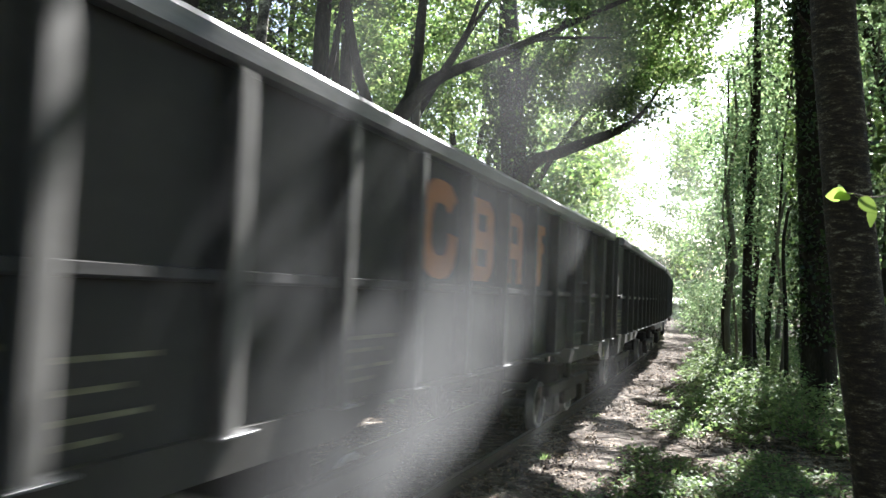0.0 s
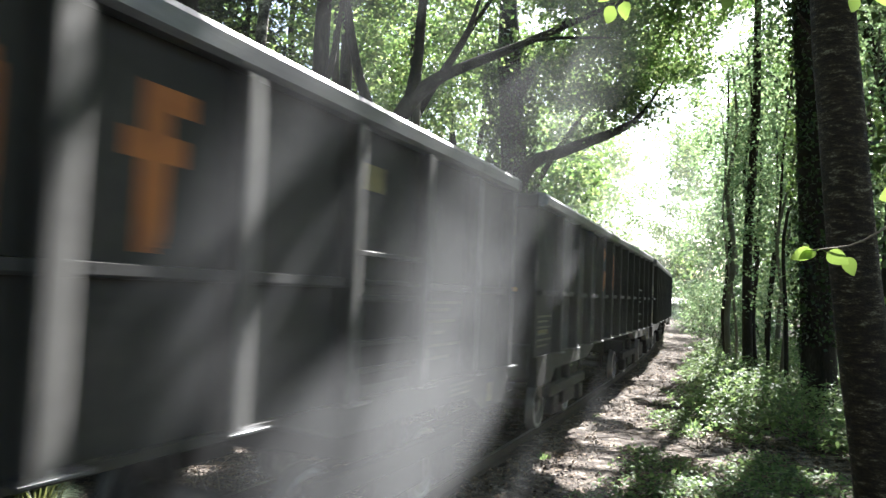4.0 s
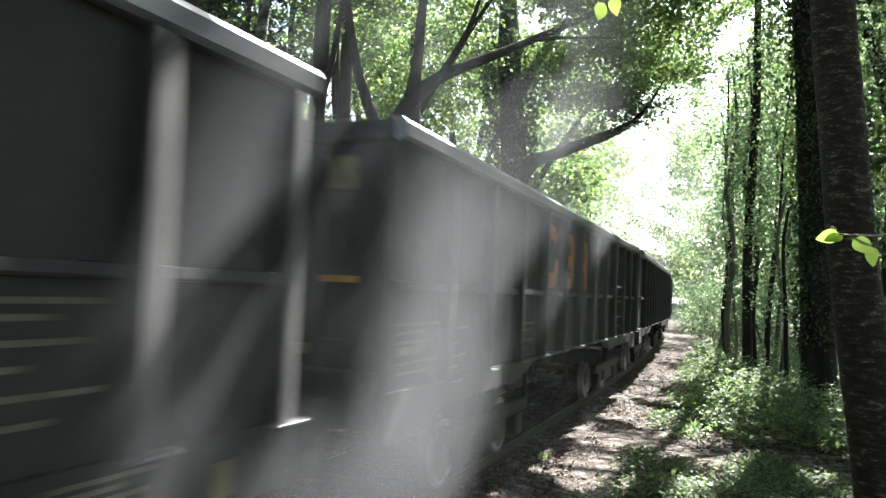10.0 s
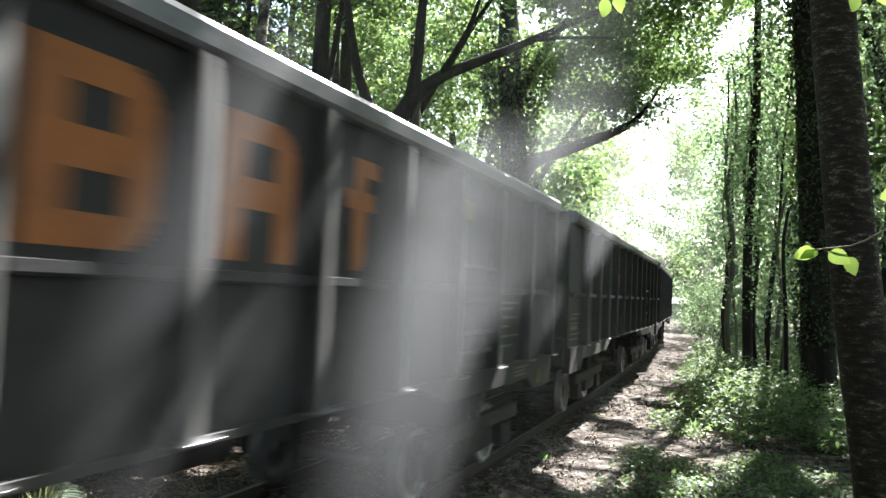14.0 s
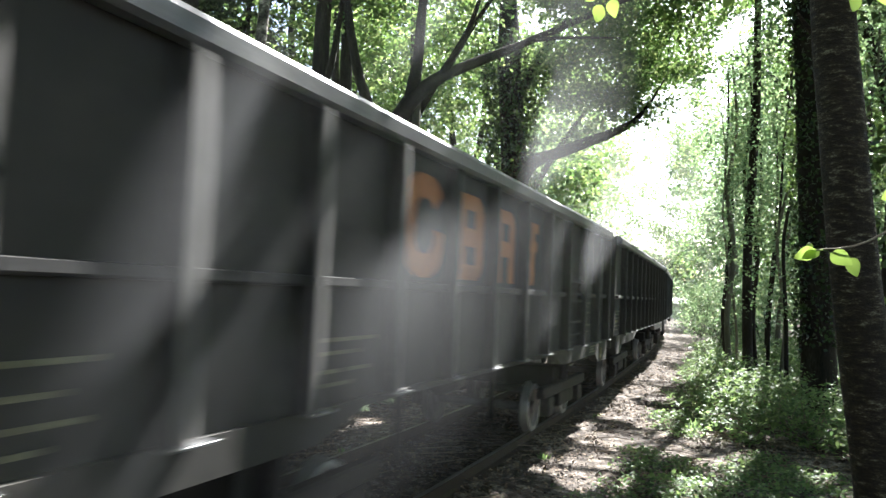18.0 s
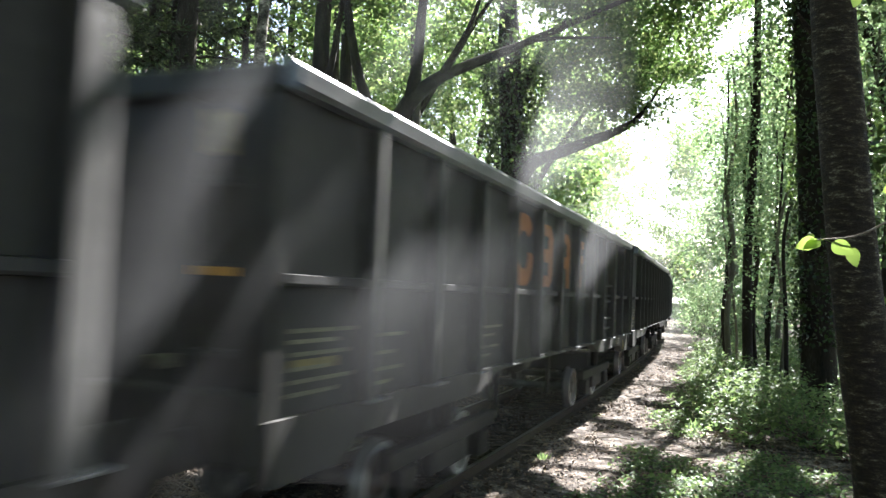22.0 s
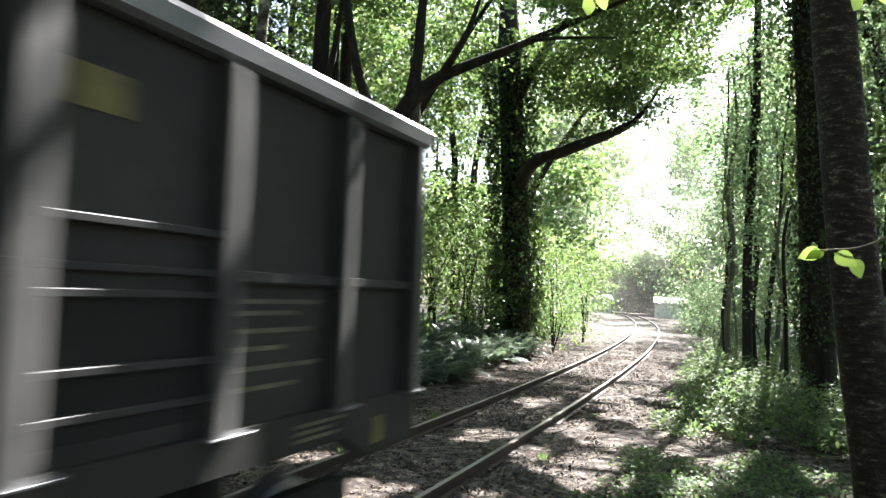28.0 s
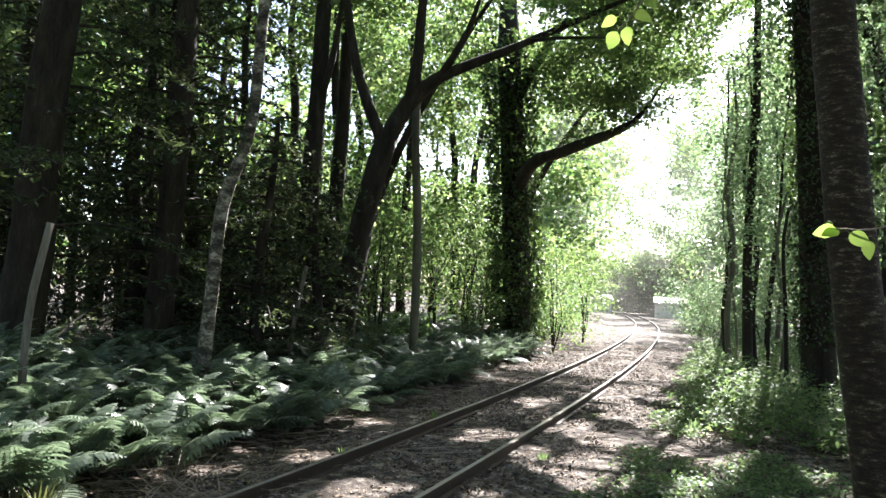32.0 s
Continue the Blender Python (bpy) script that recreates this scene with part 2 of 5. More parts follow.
def leaf_mesh(name, centres, sizes, mat, seed=0, droop=0.5, width=0.62, up=0.5):
    """Many folded pointed leaves, two triangles each, hung round the centres."""
    rng = np.random.default_rng(seed)
    C = np.asarray(centres, float)
    n = len(C)
    S = np.broadcast_to(np.asarray(sizes, float), (n,)) * rng.uniform(0.65, 1.3, n)
    d = rng.normal(0, 1, (n, 3))
    d[:, 2] = d[:, 2] * 0.5 - droop
    d /= np.linalg.norm(d, axis=1)[:, None]
    nrm = rng.normal(0, 0.6, (n, 3)) + np.array([0, 0, up])
    s = np.cross(d, nrm)
    s /= np.linalg.norm(s, axis=1)[:, None] + 1e-9
    k = np.cross(s, d)
    base, tip = C - d * S[:, None] * 0.5, C + d * S[:, None] * 0.5
    mid = C - d * S[:, None] * 0.06
    left = mid + s * (S * width * 0.5)[:, None] + k * (S * 0.12)[:, None]
    right = mid - s * (S * width * 0.5)[:, None] + k * (S * 0.12)[:, None]
    V = np.stack([base, left, tip, right], 1).reshape(-1, 3)
    me = bpy.data.meshes.new(name)
    me.vertices.add(4 * n)
    me.vertices.foreach_set("co", V.ravel())
    idx = (np.arange(n)[:, None] * 4 + np.array([0, 1, 2, 0, 2, 3])).ravel()
    me.loops.add(6 * n)
    me.loops.foreach_set("vertex_index", idx)
    me.polygons.add(2 * n)
    me.polygons.foreach_set("loop_start", np.arange(0, 6 * n, 3))
    me.materials.append(mat)
    me.update(calc_edges=True)
    return me


def sprays(rng, centres, per, spread, flat=0.45):
    """Leaf centres gathered in flat sprays round each centre."""
    C = np.repeat(np.asarray(centres, float), per, axis=0)
    off = rng.normal(0, 1, (len(C), 3)) * spread
    off[:, 2] *= flat
    return C + off


# Gaps in the leaf cover, named by what the sun falls on through them: place and half-width.
PATH_GAPS = [(1.7, 9.2, 0.30), (1.4, 11.5, 0.32), (1.7, 13.6, 0.35), (0.8, 18.0, 0.5), (0.7, 22.7, 0.7), (0.77, 9.7, 0.2), (-0.2, 10.6, 0.3), (-0.25, 7.0, 0.2), (-0.6, 14.5, 0.3), (0.8, 11.6, 0.22), (1.15, 15.1, 0.4), (2.3, 11.5, 0.2), (2.0, 7.2, 0.15), (-1.2, 30.0, 1.2), (-3.2, 33.0, 1.4), (-2.5, 26.8, 1.2), (-3.9, 27.6, 0.9), (-1.2, 24.6, 0.5), (0.5, 17.2, 0.4), (-1.6, 8.1, 0.2), (-2.3, 10.4, 0.3), (-0.1, 6.9, 0.25), (1.3, 9.4, 0.25), (1.9, 8.9, 0.2), (1.2, 14.0, 0.35), (-3.5, 40.0, 2.0), (-5.5, 48.0, 2.2), (-8.9, 66.0, 3.0), (1.5, 17.0, 0.3)]
FERN_GAPS = [(-2.34, 5.65, 0.55), (-3.1, 8.6, 0.55), (-2.4, 7.5, 0.4), (-2.76, 6.05, 0.5), (-1.45, 4.9, 0.3), (-4.2, 10.3, 0.4), (-4.9, 6.5, 0.25), (-2.75, 7.4, 0.3), (-1.9, 5.0, 0.25), (-4.05, 12.7, 0.3), (-3.8, 19.8, 0.5), (-6.2, 7.8, 0.2), (-2.6, 4.7, 0.4), (-3.6, 16.5, 0.3)]
SCRUB_GAPS = [(3.0, 9.0, 0.3), (3.5, 8.6, 0.3), (2.9, 15.4, 0.4), (3.6, 12.1, 0.3), (3.3, 7.4, 0.25), (1.8, 21.9, 0.5), (3.9, 8.6, 0.25), (3.45, 10.5, 0.35), (3.2, 9.4, 0.3), (3.0, 15.2, 0.5), (0.6, 33.0, 1.0), (2.6, 13.2, 0.35), (3.1, 11.3, 0.3), (2.2, 25.0, 0.8), (2.6, 18.5, 0.4), (2.9, 9.6, 0.18), (4.3, 10.5, 0.2)]
SIDE_GAPS = [(1.12, 2.0, 0.03), (2.0, 2.0, 0.30), (3.68, 2.0, 0.24), (5.64, 2.0, 0.06), (7.93, 2.0, 0.20), (9.75, 2.0, 0.06), (11.7, 2.0, 0.12), (14.7, 2.0, 0.20), (18.4, 2.0, 0.34), (22.7, 2.0, 0.44), (27.0, 2.0, 0.5)]
AIR_GAPS = [(1.85, 4.0, 1.8, 0.48), (1.6, 11.3, 1.3, 0.30), (1.8, 6.9, 1.3, 0.16)]
BIRCH_GAPS = [(-3.88, 8.72, 1.75, 0.14), (-3.72, 8.7, 2.9, 0.2), (-3.40, 8.76, 4.0, 0.22), (-3.25, 8.76, 5.4, 0.25)]
GAPS = AIR_GAPS + BIRCH_GAPS + [(-7.6, 92, 2.3, 2.4), (-17.5, 96, 2.3, 2.4)] + [(x, y, -0.1, r) for x, y, r in PATH_GAPS] + [(x, y, 0.6, r) for x, y, r in FERN_GAPS] + [(x, y, 0.35, r) for x, y, r in SCRUB_GAPS] + [(1.4 - 0.012 * y - 0.0013 * y * y, y, z, r) for y, z, r in SIDE_GAPS]


def let_sun(P):
    """Leaf centres without those that stand in the gaps towards the sun."""
    S = np.array(SUN_DIR)
    e1 = np.cross(S, (0, 0, 1.0))
    e1 /= np.linalg.norm(e1)
    e2 = np.cross(e1, S)
    keep = np.ones(len(P), bool)
    for i, (x, y, z, r) in enumerate(GAPS):
        d = P - np.array((x, y, z))
        a, b, t = d @ e1, d @ e2, d @ S
        ang = np.arctan2(b, a)
        keep &= ~((t > 1.2) & (np.hypot(a, b) < r * (1 + 0.3 * np.sin(3 * ang + i) + 0.2 * np.sin(5 * ang + 2.3 * i)) + 0.11))
    return keep


def blob(rng, centre, radii, n, hollow=0.3):
    """Points in an uneven ellipsoid, fewer at its heart."""
    d = rng.normal(0, 1, (n, 3))
    d /= np.linalg.norm(d, axis=1)[:, None]
    r = (hollow + (1 - hollow) * rng.uniform(0, 1, n)) ** 0.6
    return np.asarray(centre) + d * r[:, None] * np.asarray(radii)


# ---- the line of the track ----
STEP = 0.25
S_TAB = np.arange(-240, 205, STEP)
HEAD = -(0.012 + 0.0026 * np.clip(S_TAB, -15, 95))
X_TAB, Y_TAB = np.cumsum(np.sin(HEAD)) * STEP, np.cumsum(np.cos(HEAD)) * STEP
ZERO = int(np.argmin(np.abs(S_TAB)))
X_TAB, Y_TAB = X_TAB - X_TAB[ZERO], Y_TAB - Y_TAB[ZERO]


def along(s):
    return float(np.interp(s, S_TAB, X_TAB)), float(np.interp(s, S_TAB, Y_TAB)), float(np.interp(s, S_TAB, HEAD))


def centre_x(y):
    return np.interp(y, Y_TAB, X_TAB)


def ground_z(x, y):
    """Height of the ground: a shallow bed, a low bank beyond it and a slight rise on the path side."""
    u = x - centre_x(y)
    left = np.clip((-u - 2.2) / 5.0, 0, 1)
    right = np.clip((u - 3.6) / 5.0, 0, 1)
    z = -0.15 + 0.55 * left * left * (3 - 2 * left) + 0.25 * right
    return z + 0.035 * np.sin(x * 1.7 + 0.6 * y) * np.sin(y * 1.3) - 0.04 * np.clip(np.abs(u) - 1.0, 0, 1)


def gz(x, y):
    return float(ground_z(np.float64(x), np.float64(y)))
# ---- ground ----
def build_ground():
    a = np.concatenate([np.linspace(-400, -30, 12), np.arange(-28, 24.1, 0.45), np.linspace(27, 400, 12)])
    b = np.concatenate([np.linspace(-400, -30, 12), np.arange(-26, 75, 0.5), np.linspace(80, 500, 14)])
    X, Y = np.meshgrid(a, b)
    Z = ground_z(X, Y)
    near = (np.abs(X) < 28) & (Y > -26) & (Y < 75)
    Z = Z + np.where(near, np.random.default_rng(3).normal(0, 0.012, X.shape), 0)
    V = np.stack([X, Y, Z], -1).reshape(-1, 3)
    w, h = len(a), len(b)
    F = [(j * w + i, j * w + i + 1, (j + 1) * w + i + 1, (j + 1) * w + i) for j in range(h - 1) for i in range(w - 1)]
    ob = new("ground", mesh_from("ground", V.tolist(), F, M_SOIL, True))
    tagged(ob, "brown trodden earth with stones and leaf litter beside the rails", "ground", kind="structure")


build_ground()


def build_rails():
    track = tagged(new("railway_track"), "single railway track of rusty steel rails sunk in dirt", "railway track", kind="structure")
    prof = [(-0.065, -0.15), (0.065, -0.15), (0.065, -0.135), (0.01, -0.12), (0.01, -0.04), (0.035, -0.03), (0.035, -0.006), (0.028, 0.0), (-0.028, 0.0), (-0.035, -0.006), (-0.035, -0.03), (-0.01, -0.04), (-0.01, -0.12), (-0.065, -0.135)]
    ss = np.concatenate([np.arange(-230, -10, 5), np.arange(-10, 95, 1.0), np.arange(95, 200, 5)])
    for sign in (1, -1):
        V, F = [], []
        for s in ss:
            x, y, h = along(s)
            for px, pz in prof:
                u = sign * 0.753 + px
                V.append((x + u * math.cos(h), y - u * math.sin(h), pz))
        n = len(prof)
        tops = []
        for k in range(len(ss) - 1):
            for i in range(n):
                if i == 7:
                    tops.append(len(F))
                F.append((k * n + i, k * n + (i + 1) % n, (k + 1) * n + (i + 1) % n, (k + 1) * n + i))
        me = mesh_from("rail", V, F, M_RAIL)
        me.materials.append(M_RAILTOP)
        for i in tops:
            me.polygons[i].material_index = 1
        child("rail", me, track)


build_rails()

# ---- wagons ----
LEN, BAY = 12.8, 12.8 / 12
HALF = LEN / 2


def ring_outline(r0x, r0z, r1x, r1z, cy, cz, x0, x1, segs=28, gap=None):
    """A flat painted oval ring standing on the wagon side, in the y-z plane."""
    bm = bmesh.new()
    rows = []
    for i in range(segs + 1):
        a = gap[0] + (gap[1] - gap[0]) * i / segs if gap else 2 * math.pi * i / segs
        c, s = math.cos(a), math.sin(a)
        sc, ss = math.copysign(abs(c) ** 0.75, c), math.copysign(abs(s) ** 0.75, s)
        rows.append([bm.verts.new((x, cy + rx * sc, cz + rz * ss)) for x in (x0, x1) for rx, rz in ((r0x, r0z), (r1x, r1z))])
    for p, q in zip(rows, rows[1:]):
        for i, j in ((0, 1), (1, 3), (3, 2), (2, 0)):
            bm.faces.new((p[i], p[j], q[j], q[i]))
    bmesh.ops.recalc_face_normals(bm, faces=bm.faces[:])
    return bm


def rounded_block(x0, x1, y, z, w, h, r, holes):
    """A thin painted block, rounded at its far side, with openings: each (y, z, width, height) from its lower near corner."""
    ny, nz = 24, 28
    bm = bmesh.new()
    at = {}

    def paint(i, j):
        if not (0 <= i < ny and 0 <= j < nz):
            return False
        a, b = (i + 0.5) / ny * w, (j + 0.5) / nz * h
        for hy, hz, hw, hh in holes:
            if hy < a < hy + hw and hz < b < hz + hh:
                return False
        ca, cb = a - (w - r), max(r - b, b - (h - r))
        return not (ca > 0 and cb > 0 and math.hypot(ca, cb) > r) or (b < r and any(hz < 0 for _, hz, _, _ in holes))

    def v(x, i, j):
        if (x, i, j) not in at:
            at[x, i, j] = bm.verts.new((x, y + w * i / ny, z + h * j / nz))
        return at[x, i, j]

    for i in range(ny):
        for j in range(nz):
            if not paint(i, j):
                continue
            bm.faces.new((v(x1, i, j), v(x1, i + 1, j), v(x1, i + 1, j + 1), v(x1, i, j + 1)))
            for (di, dj), (a, b) in {(0, -1): ((i, j), (i + 1, j)), (1, 0): ((i + 1, j), (i + 1, j + 1)), (0, 1): ((i + 1, j + 1), (i, j + 1)), (-1, 0): ((i, j + 1), (i, j))}.items():
                if not paint(i + di, j + dj):
                    bm.faces.new((v(x0, *a), v(x0, *b), v(x1, *b), v(x1, *a)))
    return bm


def build_wagon():
    wagon = tagged(new("box_wagon"), "dark grey ribbed steel open box wagon rolling on the rails", "railway wagon", group="wagons of the freight train")
    sheet = finish("side_sheet", boxes([(1.262, -HALF + 0.06, 1.2, 1.284, HALF - 0.06, 2.96)]), M_PAINT)
    cap = finish("top_rail", prism([(1.26, 2.97), (1.37, 2.955), (1.40, 2.98), (1.405, 3.065), (1.365, 3.11), (1.26, 3.125)], -HALF, HALF), M_CAP)
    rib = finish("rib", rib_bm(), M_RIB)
    # Faces turned to the viewpoint take the darker panel paint as their shade.
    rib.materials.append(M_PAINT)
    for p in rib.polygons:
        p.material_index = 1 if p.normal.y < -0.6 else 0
    corner = finish("corner_post", boxes([(1.25, -HALF - 0.004, 1.2, 1.296, -HALF + 0.09, 2.95)], 0.012), M_PAINT)
    foot = finish("foot_plate", boxes([(1.27, -0.10, 1.212, 1.425, 0.115, 1.226)], 0.003), M_CAP)
    waist = finish("waist_rail", prism([(1.284, 1.925), (1.338, 1.928), (1.347, 1.94), (1.347, 1.985), (1.284, 1.992)], 0.0, BAY - 0.2), M_WAIST)
    sill_end = finish("end_sill", prism([(-HALF, 0.88), (-HALF + 0.75, 0.88), (-HALF + 1.0, 1.02), (-HALF + 3.3, 1.02), (-HALF + 3.9, 1.18), (-HALF + 3.9, 1.224), (-HALF, 1.224)], 1.22, 1.335, "x"), M_LOWER)
    sill_mid = finish("side_sill", boxes([(1.2, -HALF + 3.9, 1.175, 1.33, HALF - 3.9, 1.224)], 0.004), M_LOWER)
    half_turn = pose(0, 0, 0, 0, 0, 180)
    for turn in (Matrix.Identity(4), half_turn):
        near = turn == Matrix.Identity(4)
        child("side_sheet", sheet, wagon, at=turn)
        child("top_rail", cap, wagon, "worn pale grey steel top rail", at=turn)
        child("side_sill", sill_mid, wagon, "dusty side sill", at=turn)
        child("end_sill", sill_end, wagon, "dusty end sill", at=turn)
        child("corner_post", corner, wagon, at=turn)
        for k in range(1, 13):
            y = -HALF + k * BAY - (0.1 if k == 12 else 0.0)
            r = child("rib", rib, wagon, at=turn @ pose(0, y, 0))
            child("foot_plate", foot, r)
            if not (near and k == 10):
                child("waist_rail", waist, wagon, "worn waist rail", at=turn @ pose(0, -HALF + (k - 1) * BAY + 0.1, 0))
    far_sill = finish("end_sill", prism([(HALF, 0.88), (HALF - 0.75, 0.88), (HALF - 1.0, 1.02), (HALF - 3.3, 1.02), (HALF - 3.9, 1.18), (HALF - 3.9, 1.224), (HALF, 1.224)], 1.22, 1.335, "x"), M_LOWER)
    for turn in (Matrix.Identity(4), half_turn):
        child("end_sill", far_sill, wagon, "dusty end sill", at=turn)
    # climbing bars in the tenth bay
    y9 = -HALF + 9 * BAY
    for z, d in ((2.15, 0.075), (1.97, 0.05), (1.87, 0.05), (1.575, 0.06), (1.40, 0.05)):
        part("step_bar", boxes([(1.284, y9 + 0.1, z - 0.017, 1.284 + d, y9 + BAY - 0.1, z + 0.017)], 0.004), M_WAIST, wagon, "worn step bar")
    # Flat sheet, not cut in: the recess lies only in its dark colour.
    part("step_recess", boxes([(1.284, y9 + 0.13, 1.3, 1.291, y9 + BAY - 0.13, 1.84)]), M_FRAME, wagon, "dark flat panel behind the lower step bars")
    # ends
    for e in (-1, 1):
        end_sheet = boxes([(-1.26, e * (HALF - 0.07) - 0.011, 1.2, 1.26, e * (HALF - 0.07) + 0.011, 3.0)])
        part("end_sheet", end_sheet, M_PAINT, wagon)
        part("end_rail", boxes([(-1.30, e * (HALF - 0.03) - 0.05, 2.95, 1.30, e * (HALF - 0.03) + 0.05, 3.105)], 0.012), M_PAINT, wagon, "dark end rail")
        for x0, x1 in ((-1.28, -1.08), (1.08, 1.28), (0.58, 0.76), (-0.76, -0.58)):
            part("end_post", boxes([(x0, e * HALF - (0.06 if e > 0 else 0.0), 1.2, x1, e * HALF + (0.0 if e > 0 else 0.06), 2.93)], 0.01), M_PAINT, wagon)
        for z in (2.48, 2.02, 1.55):
            part("end_rung", boxes([(0.76, e * (HALF - 0.03) - 0.02, z - 0.02, 1.08, e * (HALF - 0.03) + 0.02, z + 0.02)], 0.005), M_WAIST, wagon)
        part("headstock", boxes([(-1.25, e * (HALF + 0.02) - 0.07, 0.98, 1.25, e * (HALF + 0.02) + 0.07, 1.36)], 0.015), M_LOWER, wagon, "dusty headstock beam")
        for x in (-0.875, 0.875):
            buf = lathe([(0.0, 0.11), (0.22, 0.11), (0.22, 0.075), (0.40, 0.075), (0.41, 0.2), (0.435, 0.21), (0.45, 0.19), (0.462, 0.1)], 20, "y")
            if e < 0:
                bmesh.ops.scale(buf, vec=(1, -1, 1), verts=buf.verts[:])
                bmesh.ops.reverse_faces(buf, faces=buf.faces[:])
            part("buffer", buf, M_FRAME, wagon, "grimy round buffer", True, pose(x, e * (HALF + 0.05), 1.06))
        part("coupling_hook", boxes([(-0.06, e * (HALF + 0.2) - 0.16, 0.97, 0.06, e * (HALF + 0.2) + 0.16, 1.1)], 0.03), M_FRAME, wagon)
    part("amber_plate", boxes([(0.78, -HALF - 0.012, 1.965, 1.07, -HALF - 0.002, 2.012)]), M_AMBER, wagon, "small amber plate")
    part("label_plate", boxes([(0.80, -HALF - 0.012, 2.62, 1.03, -HALF - 0.002, 2.85)]), M_YELLOW, wagon, "faded yellow label plate")
    part("lamp_bracket", boxes([(0.60, -HALF - 0.10, 1.46, 0.72, -HALF + 0.0, 1.53)], 0.008), M_PALE, wagon, "small white lamp bracket")
    # floor, load and centre beam
    part("floor", boxes([(-1.25, -HALF + 0.1, 1.16, 1.25, HALF - 0.1, 1.2)]), M_FRAME, wagon)
    part("centre_beam", boxes([(-0.22, -HALF + 0.1, 0.85, 0.22, HALF - 0.1, 1.16)]), M_FRAME, wagon)
    part("brake_cylinder", lathe([(-0.3, 0.13), (0.3, 0.13)], 14, "y"), M_FRAME, wagon, "", True, pose(0.55, 0.9, 0.95))
    for y in (-0.9, 1.7):
        part("brake_lever", boxes([(0.78, y - 0.03, 0.45, 0.84, y + 0.03, 1.2)], 0.01), M_FRAME, wagon)
    # painted marks in four bays
    X0, X1 = 1.2845, 1.2895
    part("painted_mark", ring_outline(0.385, 0.40, 0.195, 0.215, -HALF + 4.5 * BAY, 2.43, X0, X1, 40, (0.62, 2 * math.pi - 0.04)), M_ORANGE, wagon, "faded orange painted broken ring")
    yb = -HALF + 5 * BAY + 0.19
    part("painted_mark", rounded_block(X0, X1, yb, 2.04, 0.66, 0.76, 0.2, ((0.19, 0.13, 0.27, 0.18), (0.19, 0.45, 0.25, 0.17))), M_ORANGE, wagon, "faded orange painted block with two openings")
    yr = yb + BAY
    part("painted_mark", rounded_block(X0, X1, yr, 2.04, 0.62, 0.74, 0.2, ((0.18, -0.01, 0.26, 0.27), (0.18, 0.41, 0.25, 0.19))), M_ORANGE, wagon, "faded orange painted block with one opening")
    yf = yb + 2 * BAY + 0.22
    part("painted_mark", rounded_block(X0, X1, yf, 2.04, 0.16, 0.72, 0.1, ()), M_ORANGE, wagon, "faded orange painted upright bar")
    part("painted_mark", boxes([(X0, yf - 0.09, 2.43, X1 - 0.001, yf + 0.26, 2.55)]), M_ORANGE, wagon, "faded orange painted cross bar")
    part("painted_mark", boxes([(X0, yf + 0.1, 2.65, X1 - 0.002, yf + 0.31, 2.76)]), M_ORANGE, wagon, "faded orange painted short bar")
    part("data_panel", boxes([(1.2845, y9 + 0.18, 2.57, 1.292, y9 + 0.44, 2.74)]), M_YELLOW, wagon, "small faded yellow plate")
    # rows of pale stencilled bars
    for y0, w, zs in ((-HALF + 10 * BAY + 0.14, 0.74, (1.84, 1.78, 1.69, 1.60, 1.50, 1.40)), (-HALF + 3 * BAY + 0.14, 0.72, (1.61, 1.53, 1.42, 1.34)), (-HALF + 1 * BAY + 0.14, 0.5, (1.62, 1.50, 1.39, 1.30)), (-HALF + 0.2, 0.74, (1.68, 1.62, 1.55, 1.47, 1.40, 1.33))):
        for i, z in enumerate(zs):
            part("stencil_bar", boxes([(1.2845, y0, z - 0.012, 1.288, y0 + w * (1.0, 0.7, 0.9, 0.55)[i % 4], z + 0.012)]), M_PALE, wagon, "pale stencilled bar")
    part("end_plate", boxes([(1.336, HALF - 0.62, 0.93, 1.341, HALF - 0.5, 1.1)]), M_YELLOW, wagon, "small faded yellow plate on the sill")
    for i, z in enumerate((1.16, 1.12, 1.08)):
        part("stencil_bar", boxes([(1.336, HALF - 1.5, z - 0.01, 1.340, HALF - 1.5 + (0.5, 0.36, 0.44)[i], z + 0.01)]), M_PALE, wagon, "pale stencilled bar")
    part("data_panel", boxes([(1.2845, -HALF + 0.22, 1.46, 1.287, -HALF + 0.72, 1.52)]), M_YELLOW, wagon, "faded yellow data panel")
    # bogies
    wheel_bm = lathe([(0.66, 0.06), (0.66, 0.09), (0.695, 0.10), (0.70, 0.26), (0.685, 0.27), (0.68, 0.365), (0.71, 0.365), (0.715, 0.338), (0.80, 0.333), (0.805, 0.275), (0.765, 0.265), (0.76, 0.10), (0.80, 0.09), (0.80, 0.05)], 32)
    wheel_me = finish("wheelset", wheel_bm, M_WHEEL, True)
    axle_bm = lathe([(-0.66, 0.06), (0.66, 0.06)], 12)
    wheelsets = []
    bm = bmesh.new()
    bm.from_mesh(wheel_me)
    mirror = bmesh.new()
    mirror.from_mesh(wheel_me)
    bmesh.ops.scale(mirror, vec=(-1, 1, 1), verts=mirror.verts[:])
    bmesh.ops.reverse_faces(mirror, faces=mirror.faces[:])
    for extra in (mirror, axle_bm):
        tmp = bpy.data.meshes.new("tmp")
        extra.to_mesh(tmp)
        bm.from_mesh(tmp)
        extra.free()
        bpy.data.meshes.remove(tmp)
    wheel_me = finish("wheelset", bm, M_WHEEL, True)
    wheel_me.materials.append(M_TYRE)
    for p in wheel_me.polygons:
        c = sum((wheel_me.vertices[i].co for i in p.vertices), Vector()) / len(p.vertices)
